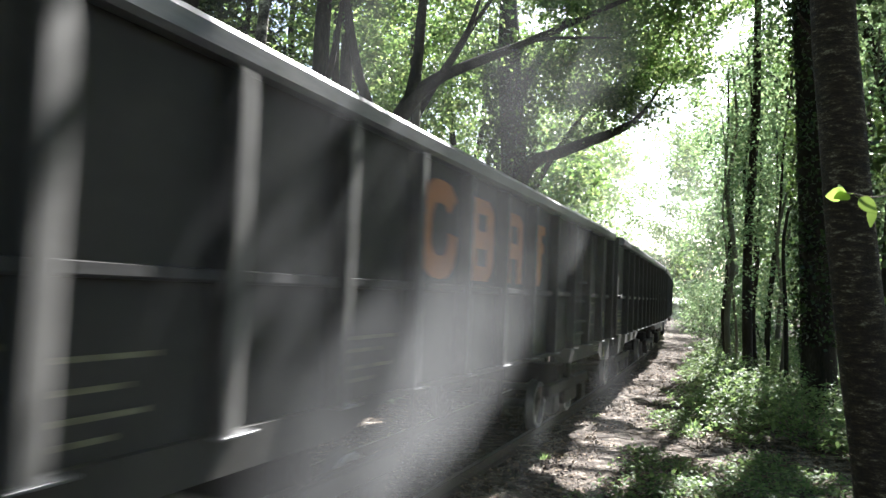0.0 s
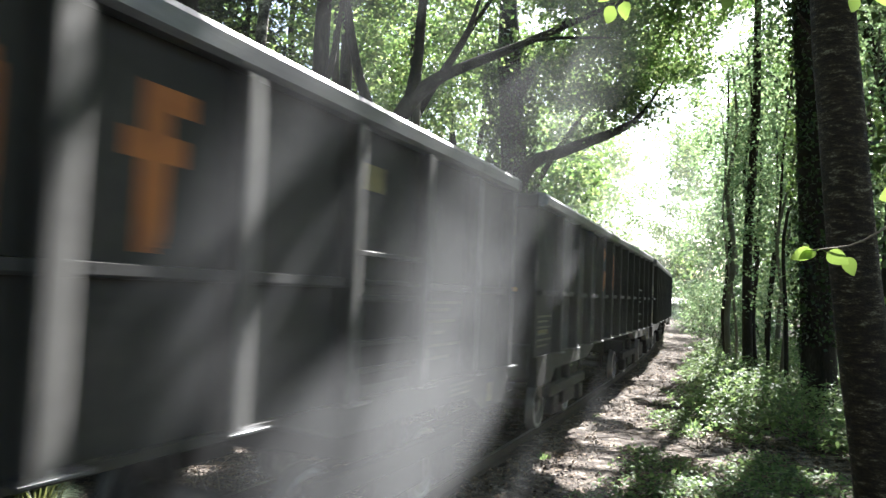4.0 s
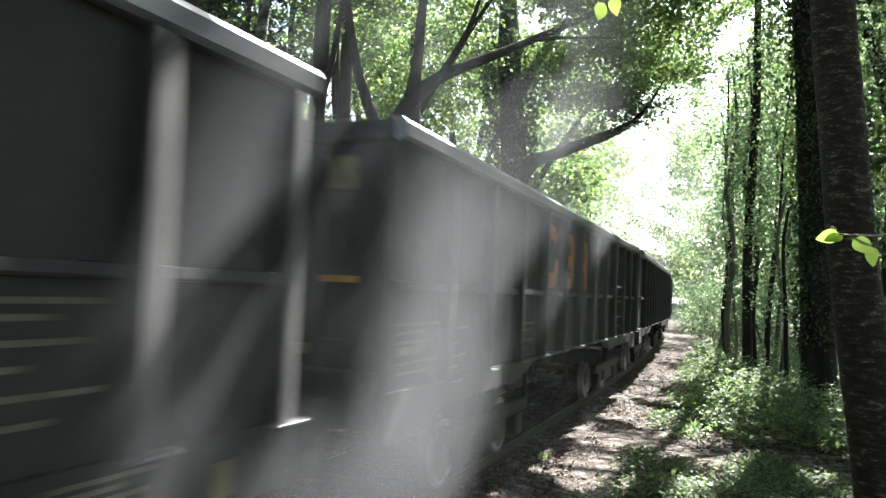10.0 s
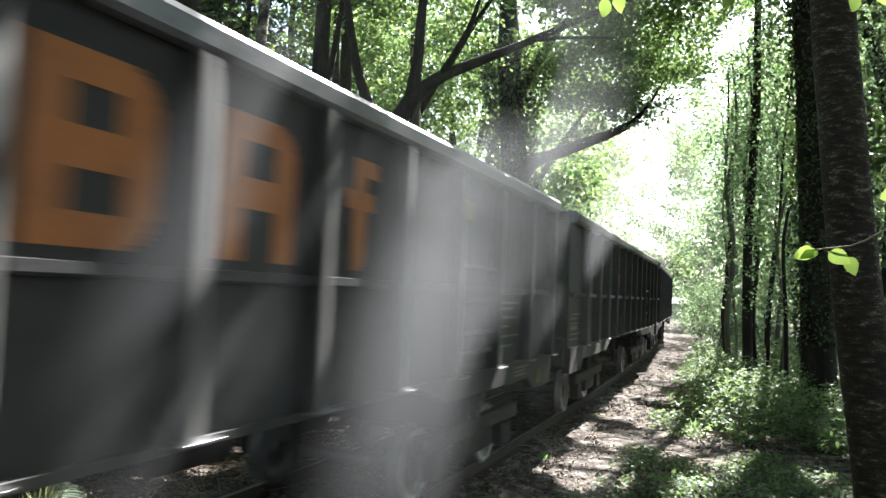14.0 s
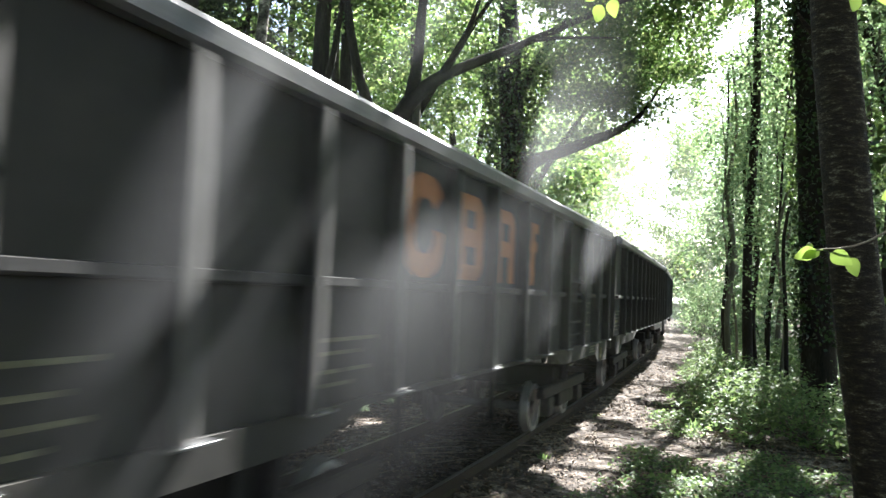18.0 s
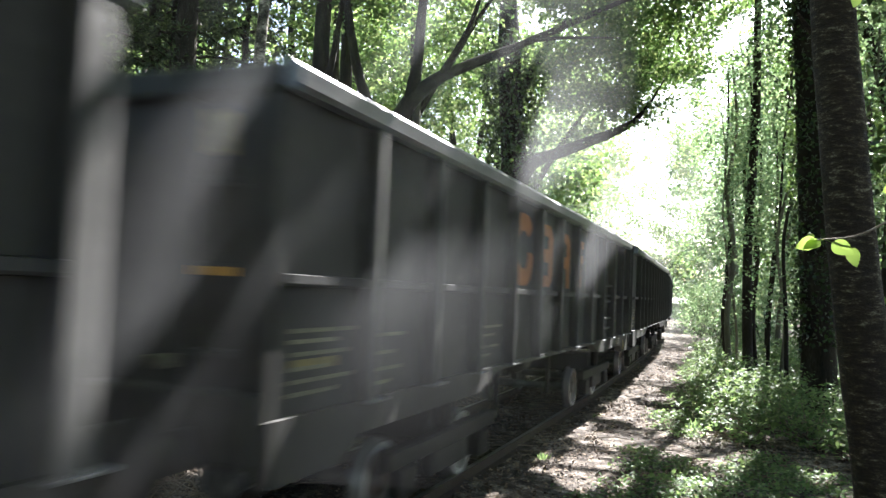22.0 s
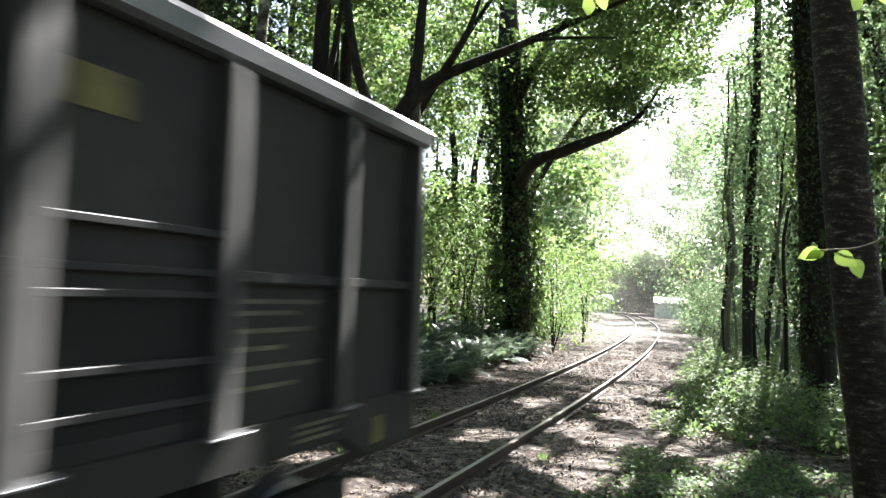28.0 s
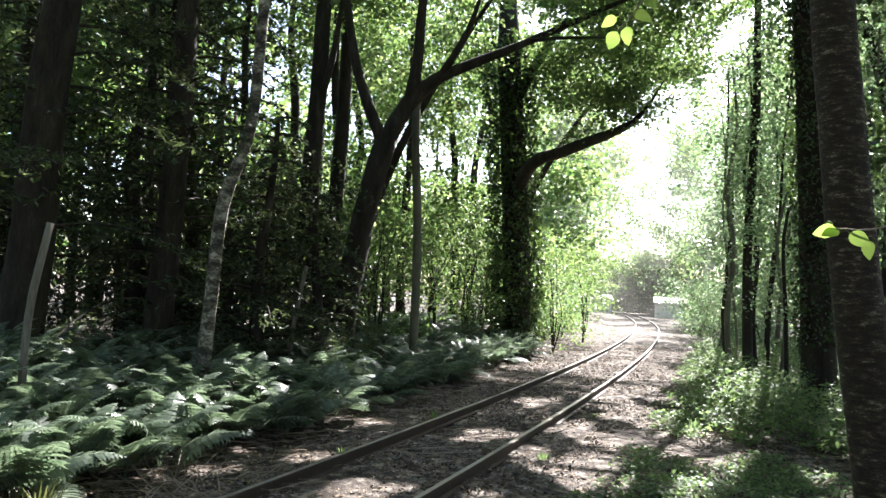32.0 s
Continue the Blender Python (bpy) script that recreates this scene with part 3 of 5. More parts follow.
        if abs(c.x) > 0.79 and 0.27 < math.hypot(c.y, c.z) < 0.337:
            p.material_index = 1
    frame_bm = []
    for sgn in (1, -1):
        x0, x1 = sorted((sgn * 0.93, sgn * 1.05))
        frame_bm += [(x0, -1.35, 0.50, x1, 1.35, 0.66), (x0, -0.45, 0.30, x1, 0.45, 0.52), (x0 - 0.01, -1.12, 0.24, x1 + 0.01, -0.80, 0.50), (x0 - 0.01, 0.80, 0.24, x1 + 0.01, 1.12, 0.50)]
    frame_me = finish("side_frame", boxes(frame_bm[:4], 0.02), M_FRAME)
    frame_me2 = finish("side_frame", boxes(frame_bm[4:], 0.02), M_FRAME)
    bol_me = finish("bogie", boxes([(-0.9, -0.25, 0.55, 0.9, 0.25, 0.86)], 0.02), M_FRAME)
    spring = lathe([(z, 0.075 if i % 2 else 0.06) for i, z in enumerate(np.linspace(0.5, 0.78, 9).tolist())], 12, "z")
    spring_me = finish("spring", spring, M_FRAME, True)
    for yc in (-HALF + 3.4, HALF - 1.75):
        bogie = child("bogie", bol_me, wagon, "grimy four-wheel bogie", at=pose(0, yc, 0))
        child("side_frame", frame_me, bogie)
        child("side_frame", frame_me2, bogie)
        for y in (-0.96, 0.96):
            child("wheelset", wheel_me, bogie, "steel wheelset with pale worn tyres", at=pose(0, y, 0.333))
        for x in (-0.99, 0.99):
            child("spring", spring_me, bogie, at=pose(x, 0, 0.16))
    return wagon


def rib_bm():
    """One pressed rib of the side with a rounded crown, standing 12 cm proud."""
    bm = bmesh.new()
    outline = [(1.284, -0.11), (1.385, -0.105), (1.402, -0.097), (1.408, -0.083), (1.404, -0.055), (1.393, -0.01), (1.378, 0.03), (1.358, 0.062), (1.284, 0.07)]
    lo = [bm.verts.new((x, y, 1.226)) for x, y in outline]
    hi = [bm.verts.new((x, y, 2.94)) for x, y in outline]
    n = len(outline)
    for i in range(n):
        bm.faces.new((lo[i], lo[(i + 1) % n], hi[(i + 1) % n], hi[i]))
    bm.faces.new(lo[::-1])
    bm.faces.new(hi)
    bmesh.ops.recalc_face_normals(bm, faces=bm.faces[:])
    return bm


PITCH = 13.88
# wagons gone by since the head of the train, at moments of the pass
GONE = [(0.0, 0.253), (1.0, 0.6133), (3.0, 1.3366), (6.0, 2.4547), (8.5, 3.4065), (11.0, 4.3785), (13.5, 5.3736), (16.5, 6.626), (18.5, 7.4959), (20.5, 8.3936), (22.0, 9.0835), (22.5, 9.3103), (25.0, 10.468), (28.0, 11.8722)]
RUN = np.polyfit([t for t, _ in GONE], [n for _, n in GONE], 6)


def run(t):
    return float(np.polyval(RUN, t))


WAGONS = [build_wagon()]
for n in range(11):
    WAGONS.append(copy_thing(WAGONS[0], Matrix.Identity(4)))


def spray_marks(wagon, spots):
    for y, z, w, h in spots:
        for i in range(4):
            cy, rise = y + (i + 0.5) * w / 4, h * (1.0, 0.72, 0.92, 0.8)[i]
            part("spray_stroke", ring_outline(w * 0.115, rise * 0.5, w * 0.055, rise * 0.36, cy, z + rise * 0.5, 1.2845, 1.2875 + 0.0004 * i, 22, ((0.6, 5.9), (-2.4, 2.6), (2.2, 7.4), (-1.0, 4.2))[i]), M_SPRAY, wagon, "pale sprayed curl")
            part("spray_stroke", boxes([(1.2845, cy - w * 0.1, z + rise * 0.44, 1.2892, cy + w * (0.1, 0.02, 0.12, 0.06)[i], z + rise * 0.57)]), M_SPRAY, wagon, "pale sprayed stroke")


spray_marks(WAGONS[0], [(HALF - 0.95, 1.42, 0.62, 0.36)])
spray_marks(WAGONS[2], [(-HALF + 11 * BAY + 0.14, 1.45, 0.72, 0.38)])
spray_marks(WAGONS[3], [(-HALF + 0.2, 2.06, 0.72, 0.34), (-HALF + BAY + 0.16, 2.06, 0.76, 0.36), (-HALF + 2 * BAY + 0.16, 2.06, 0.7, 0.3)])


def wagon_rows(n):
    rows = []
    for i in range(65):
        t = i * 0.5
        s = 3.2 + PITCH * (n + 1 - run(t)) - HALF
        xa, ya, _ = along(s - 4.2)
        xb, yb, _ = along(s + 4.2)
        rows.append((t, Matrix.Translation(((xa + xb) / 2, (ya + yb) / 2, 0)) @ Matrix.Rotation(-math.atan2(xb - xa, yb - ya), 4, "Z")))
    return rows


def wheel_rows(base):
    """A wheelset rolls with the train: its turn follows the way gone."""
    place = base.copy()
    rows = []
    for i in range(481):
        t = i / 15.0
        a = (run(t) - run(0)) * PITCH / 0.333
        rows.append((t, place @ Matrix.Rotation(a, 4, "X")))
    return rows
# ---- trees ----
def rough_tree(name, label, limbs, mat, crown=None, leaf=M_OAK, leaf_label="", seed=0, segs=9, ivy=None, rough=0.06):
    """A tree: trunk with its limbs, a crown of sprays and perhaps ivy on the trunk. crown: (centre, radii, sprays, leaves a spray, leaf size)."""
    x, y, _ = limbs[0][0][0]
    tree = tagged(new(name), label, "tree")
    tree.location = (x, y, gz(x, y))
    back = Matrix.Translation(-tree.location)
    rng = np.random.default_rng(seed)
    child("trunk", tubes("trunk", limbs[:1], mat, segs, rough, seed), tree, at=back)
    for i, limb in enumerate(limbs[1:]):
        child("limb", tubes("limb", [limb], mat, max(6, segs - 2), rough, seed + i + 1), tree, at=back)
    if crown:
        pts = np.vstack([sprays(rng, blob(rng, c, r, n), per, (0.10 + 1.05 * size) * max(1.0, (per / 34) ** 0.33), 0.5) for c, r, n, per, size in crown])
        sz = np.concatenate([np.full(n * per, size) for c, r, n, per, size in crown])
        keep = let_sun(pts)
        child("crown", leaf_mesh("crown", pts[keep], sz[keep], leaf, seed), tree, leaf_label, at=back)
    if ivy:
        P, r, n, size = ivy
        P = np.array(P, float)
        t = rng.uniform(0, len(P) - 1.001, n)
        i = t.astype(int)
        pts = P[i] + (P[i + 1] - P[i]) * (t - i)[:, None]
        a = rng.uniform(0, 2 * math.pi, n)
        rr = r * (0.8 + 0.5 * rng.uniform(0, 1, n) ** 2 + 0.35 * np.sin(t * 9 + a * 2) ** 2)
        pts += np.stack([np.cos(a) * rr, np.sin(a) * rr, rng.normal(0, 0.1, n)], 1)
        child("ivy", leaf_mesh("ivy", pts, size, M_IVY, seed + 5, droop=0.9, width=0.9), tree, "dark glossy ivy", at=back)
    return tree


def stem(x, y, top, r0, r1, lean=(0, 0), bend=0.15, seed=0):
    rng = np.random.default_rng(seed)
    z = gz(x, y) - 0.1
    n = 5
    pts = [(x + lean[0] * k / n + (rng.normal(0, bend) if 0 < k < n else 0), y + lean[1] * k / n + (rng.normal(0, bend) if 0 < k < n else 0), z + (top - z) * k / n) for k in range(n + 1)]
    return pts, np.linspace(r0, r1, n + 1).tolist()


def conifer(name, label, pts, radii, low, count, reach, seed):
    """A dark conifer: a straight trunk, bare below, and tiers of drooping boughs that carry flat sprays of narrow leaves."""
    x, y, _ = pts[0]
    tree = tagged(new(name), label, "tree")
    tree.location = (x, y, gz(x, y))
    back = Matrix.Translation(-tree.location)
    rng = np.random.default_rng(seed)
    child("trunk", tubes("trunk", [(pts, radii)], M_BARK, 11, 0.05, seed), tree, at=back)
    P = np.array(pts)
    leaves, twigs = [], []
    for k in range(count):
        h = low + (P[-1, 2] - low) * ((k + rng.uniform()) / count)
        base = np.array([np.interp(h, P[:, 2], P[:, 0]), np.interp(h, P[:, 2], P[:, 1]), h])
        a = k * 2.4 + rng.normal(0, 0.3)
        ln = reach * (1 - 0.7 * (h - low) / (P[-1, 2] - low + 0.1)) * rng.uniform(0.65, 1.15)
        out = np.array([math.cos(a), math.sin(a), 0.0])
        side = np.array([-out[1], out[0], 0.0])
        t = np.linspace(0, 1, 5)
        line = base + out * ln * t[:, None] + np.array([0, 0, 1.0]) * (ln * (0.12 * np.sin(t * 2.2) - 0.30 * t ** 2))[:, None]
        child("bough", tubes("bough", [(line.tolist(), np.linspace(0.035, 0.006, 5).tolist())], M_BARK, 5, 0.04, seed + k), tree, at=back)
        n = int(85 * ln)
        u = 0.18 + 0.82 * rng.uniform(0, 1, n) ** 0.8
        c = np.stack([np.interp(u, t, line[:, i]) for i in range(3)], 1)
        w = rng.normal(0, 0.17, n) * ln * (1.15 - u) ** 0.5
        c += side * w[:, None] + out * (np.abs(w) * 0.5)[:, None]
        c[:, 2] -= np.abs(w) * 0.25 - rng.normal(0, 0.025, n)
        leaves.append(c)
        if k % 2:
            for f in (0.35, 0.6, 0.8):
                q = base + (line[-1] - base) * f
                q[2] = np.interp(f, t, line[:, 2])
                tip = q + side * ln * 0.22 * (1 if rng.uniform() < 0.5 else -1) + out * ln * 0.15 + np.array([0, 0, -0.08])
                twigs.append(([tuple(q), tuple((q + tip) / 2 + (0, 0, 0.03)), tuple(tip)], [0.009, 0.006, 0.003]))
    C = np.vstack(leaves)
    C = C[let_sun(C)]
    child("sprays", leaf_mesh("sprays", C, 0.135, M_YEW, seed, droop=0.25, width=0.34, up=1.6), tree, "dark evergreen sprays", at=back)
    child("twigs", tubes("twigs", twigs, M_BARK, 4, 0.04, seed + 900), tree, at=back)


def build_left_trees():
    g = gz
    conifer("dark_conifer", "large dark-barked conifer at the wood's edge", [(-7.45, 8.4, 0.1), (-7.35, 8.4, 1.3), (-7.2, 8.39, 2.7), (-7.1, 8.4, 5), (-6.9, 8.6, 8), (-6.6, 8.8, 11)], [0.42, 0.35, 0.32, 0.3, 0.25, 0.15], 2.6, 40, 3.0, 11)
    conifer("dark_conifer", "shaded conifer with low sweeping boughs", stem(-6.77, 10.67, 11, 0.27, 0.14, (0.3, 0.2), 0.05, 12)[0], [0.27, 0.25, 0.22, 0.2, 0.17, 0.12], 1.0, 58, 3.0, 12)
    for i, (x, y, top, low, n, reach) in enumerate([(-8.6, 12.6, 11, 0.9, 52, 2.6), (-5.5, 12.0, 5.2, 0.5, 46, 2.0), (-10.2, 10.4, 12, 1.4, 44, 2.8), (-7.3, 13.4, 9, 0.8, 46, 2.4), (-11.0, 14.5, 12, 1.2, 44, 3.0), (-5.0, 13.3, 4.0, 0.4, 34, 1.7)]):
        conifer("dark_conifer", "dark conifer filling the shade of the wood", *stem(x, y, top, 0.17, 0.04, (0.2 * math.sin(i), 0.1), 0.05, 300 + i), low, n, reach, 310 + i)
    rough_tree("birch_tree", "slender leaning tree with pale peeling bark", [([(-3.95, 8.75, 0.1), (-3.9, 8.75, 0.9), (-3.84, 8.75, 1.75), (-3.72, 8.73, 3.0), (-3.42, 8.8, 3.95), (-3.3, 8.8, 4.6), (-3.2, 8.77, 6.04), (-3.0, 8.8, 8.5), (-2.9, 8.9, 10.5)], [0.13, 0.105, 0.097, 0.092, 0.088, 0.083, 0.078, 0.06, 0.03])],
        M_BIRCH, [((-2.9, 9.2, 9.8), (2.2, 2.2, 2.0), 22, 110, 0.1)], M_OAK, "", 13, 10, ([(-3.6, 8.72, 3.0), (-3.32, 8.78, 3.9), (-3.25, 8.78, 4.6)], 0.13, 140, 0.07))
    rough_tree("woodland_tree", "straight dark woodland tree behind the ferns", [([(-6.7, 15.2, 0.1), (-6.64, 15.19, 1.46), (-6.55, 15.1, 4.0), (-6.35, 15, 6.6), (-6.27, 14.92, 8.72), (-6.1, 15, 12)], [0.3, 0.24, 0.22, 0.2, 0.18, 0.08]), ([(-6.4, 15, 6.0), (-5.9, 14.8, 7.2), (-5.6, 14.7, 8.8)], [0.1, 0.08, 0.05])],
        M_BARK, [((-6.1, 15.2, 11), (3.2, 3.2, 2.6), 170, 34, 0.16)], M_OAK, "", 14)
    rough_tree("woodland_tree", "dark upright woodland tree", [stem(-7.0, 17.1, 13, 0.26, 0.1, (0.2, -0.3), 0.06, 15)], M_BARK, [((-6.9, 17, 11.5), (3, 3, 2.6), 150, 34, 0.16)], M_OAK, "", 15)
    rough_tree("forked_oak_tree", "forked oak with a long limb reaching over the track",
        [([(-5.35, 14.7, 0.1), (-5.2, 14.73, 1.5), (-4.9, 14.75, 3.2), (-4.62, 14.8, 4.5), (-4.39, 14.85, 5.36)], [0.38, 0.29, 0.26, 0.25, 0.25]),
         ([(-4.45, 14.85, 5.2), (-3.94, 15.01, 6.14), (-3.5, 15.2, 6.6), (-3.08, 15.34, 6.85), (-1.9, 15.8, 7.4), (-0.78, 16.29, 7.98), (0.61, 16.86, 8.7), (1.6, 17.2, 9.0)], [0.21, 0.2, 0.16, 0.13, 0.095, 0.075, 0.05, 0.02]),
         ([(-4.45, 14.8, 5.2), (-4.81, 14.62, 6.1), (-5.06, 14.46, 7.0), (-5.3, 14.3, 8.5), (-5.5, 14.3, 10)], [0.15, 0.13, 0.11, 0.08, 0.04]),
         ([(-3.94, 15.0, 6.1), (-3.8, 15.0, 7.0), (-3.74, 14.98, 8.05), (-3.6, 15, 9.5), (-3.4, 15.1, 11)], [0.17, 0.13, 0.11, 0.08, 0.04]),
         ([(-3.3, 15.25, 6.75), (-2.6, 15.0, 7.6), (-2.2, 14.9, 8.6)], [0.1, 0.07, 0.03]),
         ([(-1.5, 15.95, 7.6), (-0.6, 15.7, 7.5), (0.6, 15.6, 7.35)], [0.05, 0.035, 0.012])],
        M_BARK, [((-3.8, 15.2, 10.6), (3.4, 3.0, 2.3), 48, 95, 0.16), ((-1.2, 16.2, 8.6), (2.4, 1.8, 0.9), 16, 80, 0.14), ((0.2, 16.4, 7.7), (1.2, 1.0, 0.5), 9, 70, 0.13), ((-0.4, 17.4, 10.0), (2.8, 2.4, 1.2), 28, 100, 0.16)], M_OAK, "", 16, 11)
    rough_tree("pole_tree", "thin straight pole-like young tree with grey-green bark", [([(-4.22, 16.35, 0.0), (-4.2, 16.3, 0.8), (-4.18, 16.2, 3.4), (-4.24, 16.0, 5.5), (-4.2, 15.9, 7.5), (-4.2, 15.9, 9.5)], [0.125, 0.11, 0.104, 0.098, 0.085, 0.03])],
        M_GREYBARK, [((-4.2, 15.9, 9.6), (0.9, 0.9, 0.8), 22, 22, 0.12)], M_OAK, "", 17)
    rough_tree("ivy_clad_tree", "massive ivy-clad oak beside the bright clearing",
        [([(-4.76, 25.9, -0.1), (-4.76, 25.9, 0.6), (-4.85, 25.8, 3.5), (-5.0, 25.5, 7), (-5.2, 25.1, 11), (-5.3, 25, 14)], [0.62, 0.5, 0.52, 0.48, 0.4, 0.25]),
         ([(-4.7, 25.2, 5.6), (-3.6, 23.4, 6.2), (-2.6, 23.2, 6.5), (-1.6, 23.6, 6.95), (-0.74, 24.0, 7.4), (-0.2, 24.2, 8.0), (0.3, 24.4, 8.9)], [0.22, 0.2, 0.18, 0.16, 0.11, 0.06, 0.02]),
         ([(-5.1, 25.3, 8.5), (-3.8, 25.0, 10.5), (-2.6, 25, 12)], [0.2, 0.15, 0.08])],
        M_BARK, [((-4.6, 25.6, 12.5), (4.2, 3.6, 2.8), 80, 80, 0.17), ((-2.2, 25.5, 9.6), (2.6, 2.2, 1.4), 40, 80, 0.16), ((-1.6, 24, 8.0), (1.6, 1.4, 0.7), 28, 70, 0.15), ((-0.2, 24.3, 8.2), (0.9, 0.9, 0.7), 14, 60, 0.14), ((-2.6, 23.4, 7.0), (0.9, 0.7, 0.35), 8, 50, 0.13), ((-1.2, 24.6, 9.6), (2.8, 2.0, 1.5), 36, 90, 0.15), ((0.4, 25.2, 11.2), (2.6, 2.0, 1.4), 30, 90, 0.15)], M_OAK, "", 18, 11,
        ([(-4.76, 25.7, 0.2), (-4.85, 25.6, 3.5), (-5.0, 25.3, 7), (-5.2, 25, 11)], 0.72, 9000, 0.14))
    for i, (x, y, top, r) in enumerate([(-9.5, 12.5, 11, 0.2), (-11.5, 9.0, 12, 0.26), (-10.5, 15.5, 12, 0.2), (-13.5, 12.5, 12, 0.25), (-9.0, 20.0, 13, 0.2), (-11.5, 21, 13, 0.22), (-7.6, 22.5, 12, 0.15), (-12.5, 27, 13, 0.22), (-8.4, 28.5, 12, 0.2), (-10, 34, 13, 0.25), (-14, 18, 12, 0.22), (-9.0, 25, 12, 0.13)]):
        rough_tree("woodland_tree", "dark woodland tree among dense leaves", [stem(x, y, top, r, r * 0.4, (0.4 * math.sin(i * 3), 0.3 * math.cos(i * 2)), 0.12, 30 + i)], M_BARK,
                   [((x, y, top - 1.5), (2.8, 2.8, 3.4), 120, 32, 0.18), ((x, y, 5.0), (2.4, 2.4, 2.2), 50, 32, 0.17)], M_YEW if x < -9 and y < 17 else M_OAK, "", 30 + i)


def build_right_trees():
    rough_tree("ringed_bark_tree", "smooth-barked leaning tree with pale lichen rings close by the path",
        [([(4.27, 4.2, -0.15), (4.18, 4.12, 0.5), (4.115, 4.07, 1.06), (4.03, 4.0, 1.7), (3.965, 3.95, 2.25), (3.91, 3.89, 2.85), (3.865, 3.85, 3.4), (3.8, 3.8, 5), (3.75, 3.8, 8)], [0.145, 0.125, 0.118, 0.111, 0.106, 0.101, 0.097, 0.085, 0.05]),
         ([(3.86, 3.9, 3.12), (3.78, 3.86, 3.22), (3.72, 3.82, 3.3)], [0.018, 0.013, 0.006])],
        M_CHERRY, [((3.9, 3.6, 7.2), (2.2, 2.2, 1.6), 90, 24, 0.09)], M_HAZEL, "", 51, 18, rough=0.015)
    rough_tree("ivy_clad_tree", "upright trunk wrapped in dark ivy beside the path", [([(4.55, 17.0, -0.2), (4.48, 16.9, 0.5), (4.35, 16.7, 3.5), (4.2, 16.4, 6.5), (4.09, 16.25, 8), (4.0, 16.2, 12)], [0.42, 0.34, 0.3, 0.27, 0.25, 0.15])],
        M_BARK, [((4.2, 16.4, 11.5), (2.6, 2.6, 2.2), 128, 70, 0.15), ((-1.2, 24.6, 9.6), (2.8, 2.0, 1.5), 36, 90, 0.15), ((0.4, 25.2, 11.2), (2.6, 2.0, 1.4), 30, 90, 0.15)], M_OAK, "", 52, 11,
        ([(4.42, 16.7, 1.2), (4.33, 16.5, 3.5), (4.18, 16.2, 6.5), (4.05, 16.1, 9.5)], 0.34, 4200, 0.085))
    rough_tree("hazel_tree", "slim dark-stemmed tree by the path", [([(3.03, 21.7, -0.2), (3.0, 21.7, 0.5), (2.95, 21.6, 3.5), (3.1, 21.3, 7), (3.1, 21.17, 10), (3.2, 21, 13)], [0.17, 0.13, 0.12, 0.105, 0.09, 0.05])],
        M_BARK, [((3.0, 21.3, 12.5), (2.2, 2.2, 2.0), 34, 70, 0.13), ((3.4, 21.4, 7.0), (1.2, 1.2, 2.8), 50, 24, 0.11)], M_HAZEL, "", 53)
    rng = np.random.default_rng(60)
    spots = [(2.49, 23.6, 9, 0.1), (3.25, 21.9, 9, 0.07), (3.5, 20.5, 10, 0.05), (3.75, 19.5, 9, 0.045), (3.9, 18.2, 9, 0.05), (2.2, 27, 10, 0.08), (2.6, 25.3, 8, 0.05), (3.0, 28, 10, 0.07), (1.6, 32, 9, 0.09), (1.9, 36, 10, 0.1), (3.4, 25, 9, 0.05), (4.4, 20, 10, 0.06), (5.2, 18, 9, 0.06), (5.4, 14, 10, 0.08), (6.2, 11, 10, 0.1), (4.9, 22.5, 10, 0.07), (4.5, 26, 11, 0.08), (6.4, 16, 11, 0.1), (3.7, 31, 11, 0.1), (6.8, 21, 11, 0.12)]
    for i, (x, y, top, r) in enumerate(spots):
        crown = [((x + rng.normal(0, 0.2), y, top - 1.3), (1.3, 1.3, 1.8), 50, 24, 0.12), ((x, y, top * 0.5), (0.9, 0.9, top * 0.36), 48, 22, 0.105)]
        rough_tree("hazel_tree", "slim many-leaved young tree in the trackside thicket", [stem(x, y, top, r, r * 0.4, (rng.normal(0, 0.35), rng.normal(0, 0.3)), 0.1, 60 + i)], M_BARK if i % 3 else M_GREYBARK, crown, M_HAZEL, "", 60 + i, 7)
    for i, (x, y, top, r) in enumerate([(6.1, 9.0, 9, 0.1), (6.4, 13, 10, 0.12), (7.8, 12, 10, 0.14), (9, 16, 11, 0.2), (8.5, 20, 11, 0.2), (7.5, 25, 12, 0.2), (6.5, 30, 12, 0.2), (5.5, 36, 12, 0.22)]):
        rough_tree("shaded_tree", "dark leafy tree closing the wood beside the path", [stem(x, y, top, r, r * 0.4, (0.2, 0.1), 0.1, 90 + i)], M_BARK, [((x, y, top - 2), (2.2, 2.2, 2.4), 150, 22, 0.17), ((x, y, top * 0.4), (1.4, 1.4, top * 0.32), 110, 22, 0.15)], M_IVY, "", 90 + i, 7)


